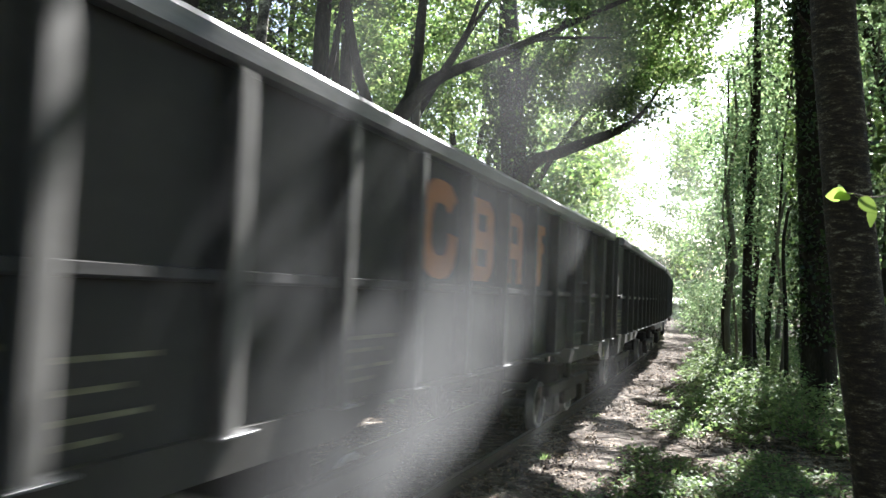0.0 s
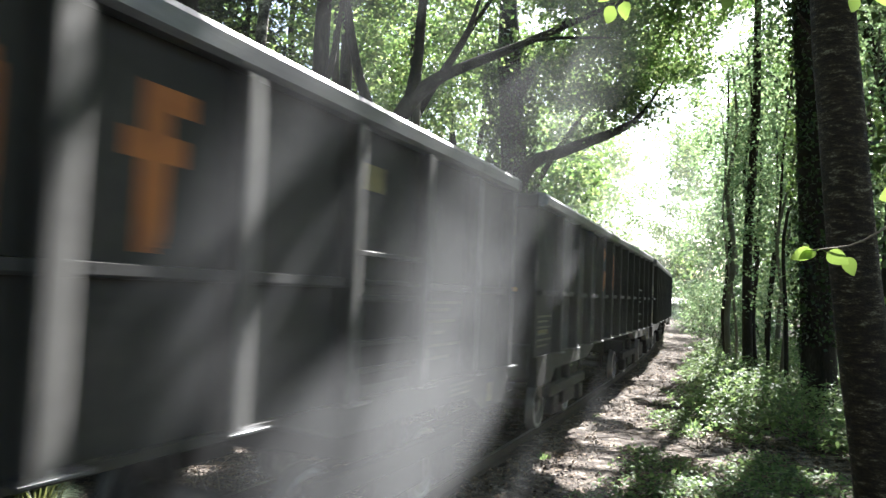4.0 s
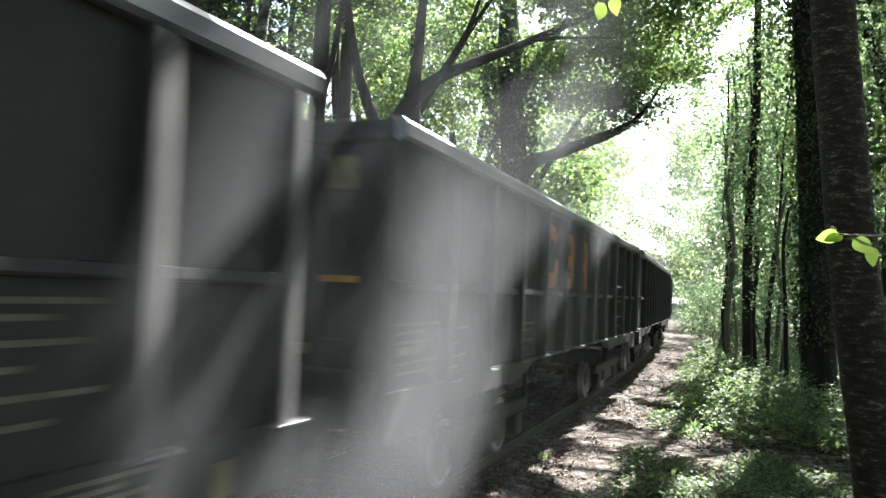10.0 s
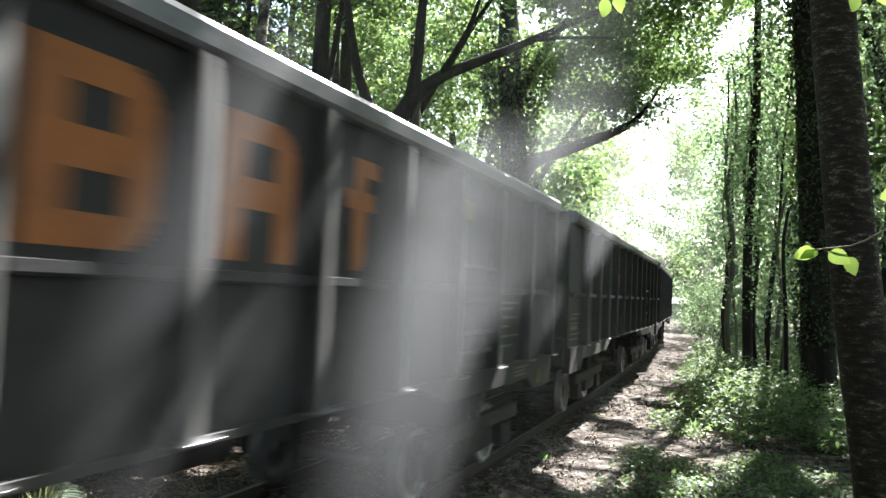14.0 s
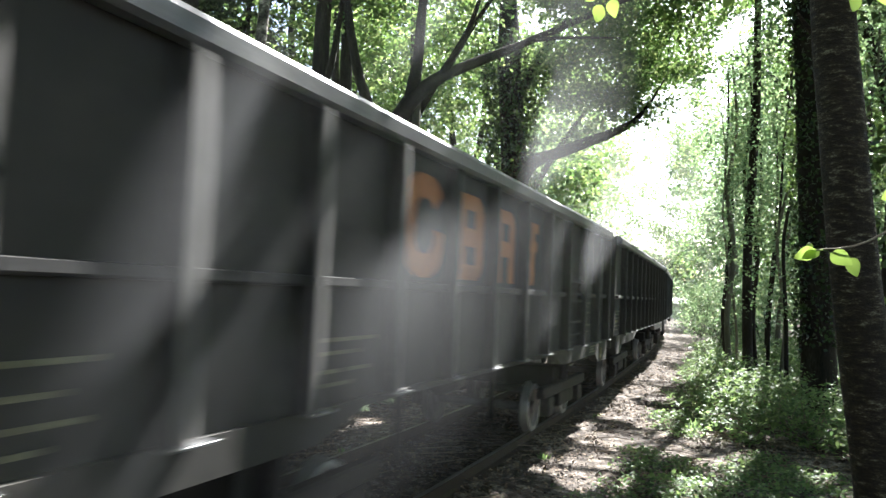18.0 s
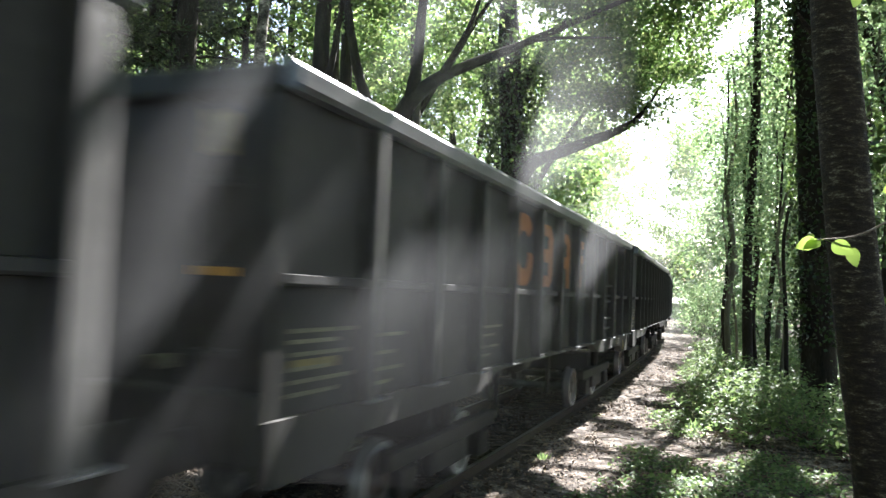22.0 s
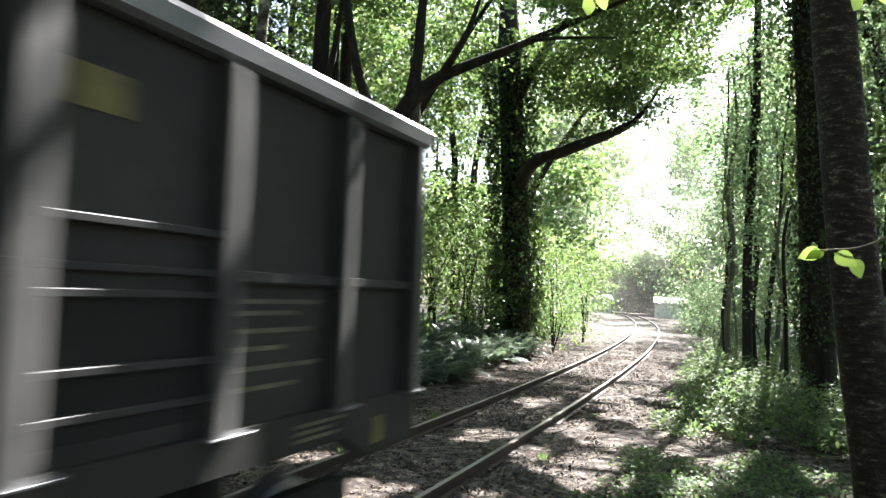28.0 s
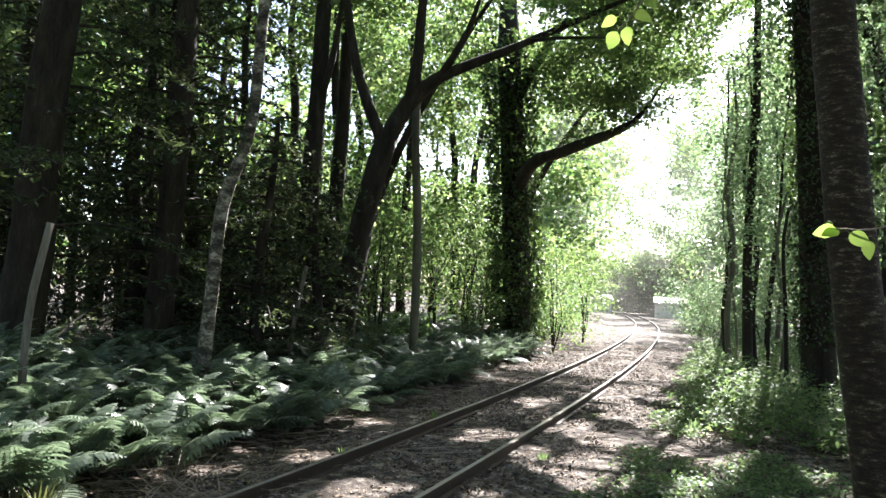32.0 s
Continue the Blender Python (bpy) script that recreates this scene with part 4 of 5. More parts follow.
def build_canopy_trees():
    """Tall trees on both sides and behind the viewpoint, whose crowns meet overhead. Most stand unseen, added as shade.
    """
    k = 0
    rng = np.random.default_rng(7)
    for x, y, top in [(6.6, -1.0, 10), (5.6, -5.5, 10), (-4.4, -2.2, 10), (-4.6, 2.2, 11), (9.0, -8.5, 12), (-4.6, -6, 12), (7.0, -5, 12), (9.6, 1.5, 12), (10.6, 7, 12), (-10, -2, 13), (-9.5, 4.5, 13), (-5, -13, 12), (7, -13, 12), (11, -4, 13), (-15, 4, 14), (-17, 12, 14), (-16, 22, 14), (13, 6, 13), (14, 16, 14), (12, 26, 14), (10, 36, 14), (-14, 34, 14), (-12, 42, 14), (8, 44, 14), (-16, -8, 13)]:
        x += rng.normal(0, 0.3)
        rough_tree("tall_tree", "tall leafy tree of the canopy added to close off the sky", [stem(x, y, top, 0.24, 0.08, (rng.normal(0, 0.5), rng.normal(0, 0.5)), 0.15, 120 + k)], M_BARK, [((x * 0.8, y, top), (4.4, 4.4, 2.2), 120, 20, 0.30)], M_OAK, "", 120 + k, 8)
        k += 1
    # dense unseen crowns over and behind the viewpoint, added to block sky light
    for x, y, cx, cz in [(7.0, 3.2, 5.6, 8.6), (6.8, -2.6, 4.6, 8.8), (-5.4, 3.2, -3.4, 9.0), (-5.2, -3.4, -2.4, 9.0), (5.4, -8.6, 3.0, 9.2), (9.4, 0.2, 8.6, 8.6), (8.4, 6.4, 8.2, 8.2), (10.5, -5.6, 9.4, 9.0), (-5.4, -9.4, -2.0, 9.4), (6.2, -0.6, 1.6, 10.0)]:
        rough_tree("sheltering_tree", "broad leafy tree added out of view to block sky light", [([(x, y, gz(x, y) - 0.1), (x, y, 3.5), ((x * 2 + cx) / 3, y, 6), (cx, y, cz)], [0.22, 0.18, 0.13, 0.05])], M_BARK, [((cx, y, cz), (3.6, 3.6, 1.5), 170, 20, 0.30)], M_OAK, "", 180 + k, 8)
        k += 1
    # crowns that arch over the rails; two are thickened as shade from out of view
    for x, y, cx, cz in [(6.6, 12.5, 1.6, 10.9), (-7.5, 19.6, -3.0, 11.4), (6.0, 19.5, 2.4, 11.2), (-6.6, 30, -2.4, 11), (4.6, 29, 2.0, 11)]:
        bend = 2.6 if x > 0 else 0.0
        rough_tree("arching_tree", "tree arching its leafy crown over the rails", [([(x, y, gz(x, y) - 0.1), (x, y, 3.5 + bend), ((x * 2 + cx) / 3, y, 7 + bend), (cx, y, cz)], [0.2, 0.17, 0.12, 0.04])], M_BARK, [((cx, y, cz), (3.4, 3.0, 1.5), 90 if cx > 0 and y < 25 else 36, 110, 0.19)], M_OAK, "", 150 + k, 8)
        k += 1
    # high crowns mostly out of view, added to dapple the rails
    for x, y, cx, cz in [(9.4, 21.6, -0.4, 11.6), (8.6, 15.2, 0.3, 11.2)]:
        rough_tree("overhanging_tree", "tall tree with a high limb, added mostly out of view to shade the rails", [([(x, y, gz(x, y) - 0.1), (x, y, 6), (x - 1.2, y, 10.2), (cx, y, cz)], [0.2, 0.17, 0.12, 0.04])], M_BARK, [((cx, y, cz), (3.4, 3.0, 1.5), 120, 110, 0.19)], M_OAK, "", 150 + k, 8)
        k += 1


build_left_trees()
build_right_trees()
build_canopy_trees()


# ---- shrubs behind the line and far woods ----
def shrub_mesh(seed, mat, radii, n, per, size):
    rng = np.random.default_rng(seed)
    pts = sprays(rng, blob(rng, (0, 0, radii[2] * 0.95), radii, n, 0.2), per, size * 1.9, 0.55)
    pts[:, 2] = np.maximum(pts[:, 2], 0.05)
    return leaf_mesh("leaves", pts, size, mat, seed)


def shrub_stems(seed, h):
    rng = np.random.default_rng(seed)
    return [tubes("stem", [([(0, 0, -0.1), (rng.normal(0, 0.15), rng.normal(0, 0.15), h * 0.4), (rng.normal(0, 0.5), rng.normal(0, 0.5), h * 0.9)], [0.03, 0.022, 0.008])], M_BARK, 5, 0.05, seed + i) for i in range(5)]


def build_shrubs():
    def kind(name, label, seed, mat, radii, n, per, size):
        thing = tagged(new(name), label, "shrub")
        for me in shrub_stems(seed, radii[2] * 1.5):
            child("stem", me, thing)
        child("leaves", shrub_mesh(seed, mat, radii, n, per, size), thing)
        return thing
    rng = np.random.default_rng(21)
    plans = [("evergreen_shrub", "dense dark evergreen shrub in the shade of the wood", M_YEW, (1.9, 1.9, 2.4), 150, 24, 0.11,
              [(-9.2, 13.8), (-8.0, 15.6), (-11.8, 12.2), (-12.6, 15.2), (-10.0, 17.2), (-13.6, 11.0), (-15.2, 12.6), (-8.4, 17.4), (-14.5, 18), (-6.2, 14.2), (-17, 13)]),
             ("leafy_shrub", "leafy green shrub between the trees", M_OAK, (1.8, 1.8, 2.6), 120, 24, 0.105,
              [(-7.8, 20.5), (-9.6, 22.5), (-6.4, 22.4), (-11.4, 24.4), (-6.6, 27.0), (-8.2, 30.5), (-5.6, 31.5), (-7.4, 35), (-12.5, 29), (-6.8, 39), (-10.4, 38), (-13.8, 23), (-5.9, 23.9), (-3.9, 27.6), (-4.4, 34.5), (-6.0, 17.8)]),
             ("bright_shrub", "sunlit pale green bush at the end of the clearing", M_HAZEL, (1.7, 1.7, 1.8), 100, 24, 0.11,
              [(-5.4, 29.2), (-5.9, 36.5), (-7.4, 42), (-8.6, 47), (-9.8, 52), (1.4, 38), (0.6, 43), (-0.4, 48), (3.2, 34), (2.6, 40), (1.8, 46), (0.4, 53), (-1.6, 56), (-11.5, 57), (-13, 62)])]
    for j, (name, label, mat, radii, n, per, size, places) in enumerate(plans):
        masters = [kind(name, label, 200 + 10 * j + v, mat, radii, n, per, size) for v in range(2)]
        for i, (x, y) in enumerate(places):
            m = pose(x, y, gz(x, y), 0, 0, rng.uniform(0, 360))
            if i < 2:
                masters[i].matrix_basis = m
            else:
                copy_thing(masters[i % 2], m)


build_shrubs()


def opening(rng, P):
    """Leaves that leave the sky open over the clearing at the far end of the line."""
    bend = np.abs(P[:, 0] + 0.176 * P[:, 1] - 3.65) < 0.05 * P[:, 1] + 0.6 * np.sin(P[:, 2] * 1.1)
    return ~(bend & (P[:, 1] > 45) & (P[:, 2] > 3.2 + 0.7 * np.sin(P[:, 0] * 1.7)) & (rng.uniform(0, 1, len(P)) < 0.52 + 0.30 * np.sin(P[:, 0] * 0.9 + P[:, 2] * 1.3)))


def build_far_woods():
    rng = np.random.default_rng(31)
    spots = []
    # the patches behind the viewpoint are unseen and close off the sky there
    for x0, x1, y0, y1, z0, z1, n in ((-34, -15, 4, 46, 1.5, 15, 120), (-40, -15, 46, 95, 2, 18, 70), (-16, -8, 44, 80, 2, 18, 44), (14, 36, -10, 60, 1.5, 14, 60),
                                      (3.5, 14, 38, 62, 2, 17, 46), (0, 16, 62, 95, 2, 20, 40), (-30, 30, -40, -18, 1.5, 14, 50), (-34, -14, -18, 4, 1.5, 14, 34), (-17.5, -8.5, 99, 112, 1.0, 7.0, 60), (-9, 1, 78, 105, 6, 24, 16), (-26, 4, 105, 125, 2, 26, 95), (-34, 2, 112, 130, 0.5, 4, 30)):
        for _ in range(n):
            x, y, z = rng.uniform(x0, x1), rng.uniform(y0, y1), rng.uniform(z0, z1)
            if -0.90 < (x - 3.6) / max(y, 0.1) < -0.36 and y > 14 and z > 0.12 * y + 4 and rng.uniform() < 0.6:
                continue
            spots.append((x, y, z))
    C = np.vstack([sprays(rng, blob(rng, s, (2.3, 2.3, 2.0), 34), 16, 0.55, 0.6) for s in spots])
    C[:, 2] = np.maximum(C[:, 2], 0.2)
    C = C[~((np.abs(C[:, 0] - centre_x(C[:, 1])) < 2.8 + 0.5 * np.sin(C[:, 1])) & (C[:, 2] < 4.6 + 1.2 * np.sin(C[:, 0] * 2.1) + np.sin(C[:, 1] * 1.3)) & (C[:, 1] < 92))]
    C = C[let_sun(C) & opening(rng, C)]
    tagged(new("far_woods", leaf_mesh("far_woods", C, 0.42, M_OAK, 33)), "dense green leaves of the surrounding woods", "woods", kind="stuff")
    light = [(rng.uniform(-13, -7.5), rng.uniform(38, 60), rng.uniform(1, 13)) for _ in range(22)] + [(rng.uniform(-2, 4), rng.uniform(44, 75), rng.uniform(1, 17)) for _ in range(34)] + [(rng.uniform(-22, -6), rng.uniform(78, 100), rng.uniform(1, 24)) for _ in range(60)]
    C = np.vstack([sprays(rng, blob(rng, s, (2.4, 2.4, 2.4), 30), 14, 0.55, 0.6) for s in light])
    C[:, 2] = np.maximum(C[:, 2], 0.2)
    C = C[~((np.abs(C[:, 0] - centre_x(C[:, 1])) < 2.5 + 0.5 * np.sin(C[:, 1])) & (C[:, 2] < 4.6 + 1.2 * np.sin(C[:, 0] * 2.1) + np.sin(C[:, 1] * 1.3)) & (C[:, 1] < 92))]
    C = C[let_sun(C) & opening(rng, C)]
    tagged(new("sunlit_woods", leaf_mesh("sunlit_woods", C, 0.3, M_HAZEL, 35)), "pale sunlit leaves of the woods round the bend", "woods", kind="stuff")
    T, F = [], []
    for i, (x, y, z) in enumerate(p for p in spots[::2] if abs(p[0] + 2) > 12 and p[1] < 70):
        v, f = tube_data([(x, y, -0.2), (x + 0.1, y, 4), (x, y + 0.1, 11)], [0.2, 0.16, 0.08], 6, 0.05, i, 1)
        F += [tuple(a + len(T) for a in q) for q in f]
        T += v
    tagged(new("far_trunks", mesh_from("far_trunks", T, F, M_BARK, True)), "dark trunks of the surrounding woods", "woods", kind="stuff")


build_far_woods()
# ---- ferns on the bank ----
def frond_mesh(seed, length, rise, fine=False):
    """One frond: a stalk that rises and arches over, with tapering toothed leaflets in pairs."""
    rng = np.random.default_rng(seed)
    t = np.linspace(0, 1, 26)
    px = length * (0.25 * t + 0.75 * t ** 1.4)
    pz = rise * np.sin(np.minimum(t * 1.75, 2.6)) * (1 - 0.12 * t)
    V, F = [], []
    def quad(a, b, c, d):
        n = len(V)
        V.extend([tuple(a), tuple(b), tuple(c), tuple(d)])
        F.append((n, n + 1, n + 2, n + 3))
    P = np.stack([px, np.zeros(26), pz], 1)
    for i in range(25):
        w = 0.006 * (1 - t[i] * 0.8)
        quad(P[i] + (0, w, 0), P[i] - (0, w, 0), P[i + 1] - (0, w * 0.9, 0), P[i + 1] + (0, w * 0.9, 0))
    for i in range(7, 26):
        k = (i - 7) / 18
        ln = length * 0.42 * (1 - k) ** 0.9 * (0.8 + 0.2 * min(1, k * 5)) + 0.012
        d = P[min(i + 1, 25)] - P[i - 1]
        d /= np.linalg.norm(d)
        for side in (1, -1):
            out = np.array([0, side, 0]) * 0.88 + d * 0.45 + np.array([0, 0, -0.18 + rng.normal(0, 0.08)])
            out /= np.linalg.norm(out)
            across = d * (0.016 + 0.02 * (1 - k))
            base = P[i]
            a, b, c = base + out * ln * 0.4, base + out * ln * 0.75 + (0, 0, -ln * 0.05), base + out * ln + (0, 0, -ln * 0.16)
            if fine:
                rib = d * 0.0025
                quad(base - rib, base + rib, base + out * ln + rib * 0.4 + (0, 0, -ln * 0.16), base + out * ln - rib * 0.4 + (0, 0, -ln * 0.16))
                m = max(3, int(round(5 * (1 - k) + 2)))
                for q in range(m):
                    g = (q + 0.6) / m
                    at = base + out * ln * g + np.array([0, 0, -ln * 0.16 * g * g])
                    size = ln * 0.25 * (1 - g) ** 0.7 + 0.007
                    for w in (1, -1):
                        end = at + d * size * w * 0.9 + out * size * 0.45 + np.array([0, 0, -size * 0.18])
                        quad(at - out * size * 0.16, (at + end) / 2 - out * size * 0.17, end, (at + end) / 2 + out * size * 0.2)
            quad(base - across * 0.7, a - across, a + across, base + across * 0.7)
            quad(a - across * 0.8, b - across * 0.62, b + across * 0.62, a + across * 0.8)
            quad(b - across * 0.5, c, c + d * 0.002, b + across * 0.5)
    return V, F


def build_ferns():
    masters = {True: [], False: []}
    for near in (True, False):
        for v in range(4):
            V, F = frond_mesh(300 + v, (0.85, 0.95, 0.8, 1.0)[v], (0.70, 0.58, 0.76, 0.5)[v], near)
            masters[near].append(mesh_from("frond", V, F, M_FERN))
    rng = np.random.default_rng(41)
    first = {}
    count = 0
    tries = 0
    spots = [(-2.75, 5.6), (-2.6, 6.6), (-3.1, 6.1), (-3.4, 5.2), (-2.7, 7.8), (-3.3, 7.2), (-2.6, 9.0), (-2.9, 8.5), (-3.5, 7.9), (-3.8, 8.2), (-4.2, 8.3), (-3.4, 8.6), (-3.0, 7.4), (-3.7, 7.4)]
    while len(spots) < 215 and tries < 9000:
        tries += 1
        y = 3.6 + 22 * rng.uniform() ** 1.5
        u = -2.3 - 0.02 * y - 5.0 * rng.uniform() ** 1.5
        x = float(centre_x(y)) + u
        if all((x - a) ** 2 + (y - b) ** 2 > 0.15 for a, b in spots):
            spots.append((x, y))
    for i, (x, y) in enumerate(spots):
        near = y < 9.5 and x > -4.6
        kind = (i % 5, near)
        m = pose(x, y, gz(x, y) - 0.02, 0, 0, rng.uniform(0, 360))
        if kind in first:
            copy_thing(first[kind], m)
            continue
        fern = tagged(new("bracken_fern"), "bracken fern with arching green fronds on the bank", "fern", group="ferns on the bank")
        fern.matrix_basis = m
        n = 6 + i % 3
        for j in range(n):
            child("frond", masters[near][int(rng.integers(0, 4))], fern, at=pose(0, 0, 0, rng.normal(0, 8), rng.normal(0, 12), 360 / n * j + rng.normal(0, 14)))
        first.setdefault(kind, fern)


build_ferns()


# ---- brambles and low plants on the path side ----
def build_brambles():
    rng = np.random.default_rng(43)
    masters = []
    for v in range(5):
        r, h, n, size = ((0.5, 0.20, 28, 0.075), (0.6, 0.30, 34, 0.085), (0.5, 0.07, 20, 0.062), (0.5, 0.46, 36, 0.085), (0.55, 0.05, 22, 0.058))[v]
        bush = tagged(new("bramble_bush" if v in (0, 1, 3) else "ground_ivy"), "tangled green bramble with serrated leaves beside the path" if v in (0, 1, 3) else "low mat of green leaves spreading onto the path", "bush" if v in (0, 1, 3) else "ground plant")
        C = blob(rng, (0, 0, h), (r, r, h), n, 0.3)
        pts = sprays(rng, C, 18, 0.11, 0.6 if h > 0.15 else 0.3)
        pts[:, 2] = np.maximum(pts[:, 2], 0.02)
        child("leaves", leaf_mesh("leaves", pts, size, M_BRAMBLE, 400 + v, droop=0.12, width=0.72, up=2.2), bush)
        limbs = []
        for _ in range(6):
            a, q = rng.uniform(0, 6.28), rng.uniform(0.6, 1.1)
            limbs.append(([(0, 0, -0.05), (math.cos(a) * r * 0.5, math.sin(a) * r * 0.5, h * 1.5 * q), (math.cos(a) * r * q, math.sin(a) * r * q, h * 1.1 * q)], [0.007, 0.005, 0.003]))
        child("cane", tubes("cane", limbs, M_TWIG, 4, 0.05, 410 + v), bush)
        masters.append(bush)
    spots, tries = [], 0
    while len(spots) < 150 and tries < 8000:
        tries += 1
        y = 3.8 + 34 * rng.uniform() ** 1.4
        lo = 2.45 if y > 9 else 2.0 + 0.05 * y
        u = lo + 4.0 * rng.uniform() ** 1.5
        x = float(centre_x(y)) + u
        if all((x - a) ** 2 + (y - b) ** 2 > 0.16 for a, b in spots):
            spots.append((x, y))
    for i, (x, y) in enumerate(spots):
        u = x - float(centre_x(y))
        v = int(rng.integers(0, 2)) * 2 + 2 if u < 2.9 or y < 11 else int(rng.choice([0, 1, 3, 3, 1]))
        m = pose(x, y, gz(x, y), 0, 0, rng.uniform(0, 360))
        if masters[v].matrix_basis == Matrix.Identity(4):
            masters[v].matrix_basis = m
        else:
            copy_thing(masters[v], m)


build_brambles()


# ---- litter, stones and twigs on the ground ----
def build_litter():
    rng = np.random.default_rng(47)
    n = 60000
    y = 3.0 + 32 * rng.uniform(0, 1, n) ** 1.7
    x = centre_x(y) + rng.uniform(-4.2, 5.0, n)
    z = ground_z(x, y) + 0.012
    tagged(new("leaf_litter", leaf_mesh("leaf_litter", np.stack([x, y, z], 1), rng.uniform(0.02, 0.07, n), M_LITTER, 48, droop=0.0, width=0.75, up=3.5)), "brown fallen leaves scattered over the trackside earth", "leaf litter", kind="stuff")
    V, F = [], []
    n = 24000
    y = 3.0 + 30 * rng.uniform(0, 1, n) ** 1.7
    x = centre_x(y) + rng.normal(0, 1.5, n)
    z = ground_z(x, y)
    base = np.array([(1, 0, 0), (0, 1, 0), (-1, 0, 0), (0, -1, 0), (0, 0, 0.8), (0, 0, -0.6)], float)
    tri = [(0, 1, 4), (1, 2, 4), (2, 3, 4), (3, 0, 4), (1, 0, 5), (2, 1, 5), (3, 2, 5), (0, 3, 5)]
    for i in range(n):
        r = 0.008 + 0.022 * rng.uniform() ** 2
        a = rng.uniform(0, 6.28)
        p = base * rng.uniform(0.6, 1.3, (6, 3)) * r
        c, s = math.cos(a), math.sin(a)
        k = len(V)
        for q in p:
            V.append((x[i] + c * q[0] - s * q[1], y[i] + s * q[0] + c * q[1], z[i] + q[2] + r * 0.15))
        F += [(k + a0, k + b0, k + c0) for a0, b0, c0 in tri]
    tagged(new("track_stones", mesh_from("track_stones", V, F, M_STONE)), "small grey stones strewn between and beside the rails", "stones", kind="stuff")
    limbs = []
    for i in range(700):
        yy = 3.2 + 16 * rng.uniform() ** 1.6
        xx = float(centre_x(yy)) + (rng.uniform(-3.6, -0.9) if i % 3 else rng.uniform(-0.6, 3.4))
        a, ln = rng.normal(0.5, 0.7), rng.uniform(0.2, 0.8)
        zz = gz(xx, yy) + 0.02
        limbs.append(([(xx, yy, zz), (xx + math.cos(a) * ln * 0.5, yy + math.sin(a) * ln * 0.5, zz + rng.uniform(0.0, 0.06)), (xx + math.cos(a + 0.2) * ln, yy + math.sin(a + 0.2) * ln, zz + rng.uniform(-0.01, 0.05))], [0.006, 0.005, 0.003]))
    V, F = [], []
    for i, (p, r) in enumerate(limbs):
        v, f = tube_data(p, r, 4, 0.05, i, 1)
        F += [tuple(a + len(V) for a in q) for q in f]
        V += v
    tagged(new("fallen_twigs", mesh_from("fallen_twigs", V, F, M_TWIG)), "dry pale twigs lying on the ground by the rails", "twigs", kind="stuff")


build_litter()

# ---- small things ----
post = new("leaning_post", tubes("leaning_post", [([(-4.5, 6.3, gz(-4.5, 6.3) - 0.1), (-4.47, 6.3, 1.42), (-4.25, 6.33, 2.54)], [0.05, 0.05, 0.045])], M_WOOD, 9, 0.04, 5))
tagged(post, "weathered round wooden post leaning among the ferns", "post")
stake = new("wooden_stake", tubes("wooden_stake", [([(-5.05, 12.4, gz(-5.05, 12.4) - 0.1), (-4.95, 12.4, 1.0), (-4.7, 12.4, 2.3)], [0.05, 0.045, 0.035])], M_WOOD, 8, 0.04, 6))
tagged(stake, "thin leaning grey stake under the oak", "stake")


def build_tufts():
    """Small weeds and grass between the stones, and a heap of dry fern stalks."""
    rng = np.random.default_rng(53)
    for x, y, n, h in ((0.95, 9.6, 40, 0.09), (-1.25, 8.3, 22, 0.12), (-1.5, 11.6, 26, 0.14), (2.45, 13.2, 34, 0.22), (2.6, 9.9, 30, 0.2), (0.8, 13.4, 20, 0.08), (-2.0, 4.6, 60, 0.36), (-2.2, 4.8, 46, 0.34)):
        V, F = [], []
        for _ in range(n):
            a, b, q = rng.uniform(0, 6.28), rng.uniform(0, 0.09 if h < 0.25 else 0.2), rng.uniform(0.5, 1.2) * h
            px, py, lean = math.cos(a) * b, math.sin(a) * b, rng.uniform(0.2, 0.7) * q
            w = 0.004 + 0.006 * rng.uniform()
            c, s = math.cos(a), math.sin(a)
            k = len(V)
            V += [(px - s * w, py + c * w, 0), (px + s * w, py - c * w, 0), (px + c * lean * 0.4 + s * w, py + s * lean * 0.4 - c * w, q * 0.65), (px + c * lean * 0.4 - s * w, py + s * lean * 0.4 + c * w, q * 0.65), (px + c * lean, py + s * lean, q)]
            F += [(k, k + 1, k + 2, k + 3), (k + 3, k + 2, k + 4)]
        tuft = new("grass_tuft", mesh_from("grass_tuft", V, F, M_BRAMBLE if h < 0.25 else M_DRYGRASS))
        tuft.location = (x, y, gz(x, y) - 0.01)
        tagged(tuft, "small tuft of green weeds by the rail" if h < 0.25 else "yellowed clump of arching grass at the bank's foot", "weed")
    limbs = []
    for _ in range(34):
        a, ln = rng.normal(2.4, 0.5), rng.uniform(0.35, 0.9)
        x, y = -1.75 + rng.normal(0, 0.28), 5.9 + rng.normal(0, 0.3)
        z = gz(x, y)
        limbs.append(([(x, y, z + 0.01), (x + math.cos(a) * ln * 0.5, y + math.sin(a) * ln * 0.5, z + 0.1 * rng.uniform() + 0.05), (x + math.cos(a) * ln, y + math.sin(a) * ln, z + 0.28 * rng.uniform() + 0.02)], [0.006, 0.005, 0.003]))
    heap = new("dry_stalk_heap", tubes("dry_stalk_heap", limbs, M_STALK, 5, 0.04, 71))
    tagged(heap, "heap of pale dry fern stalks at the foot of the bank", "stalks", kind="stuff")


build_tufts()


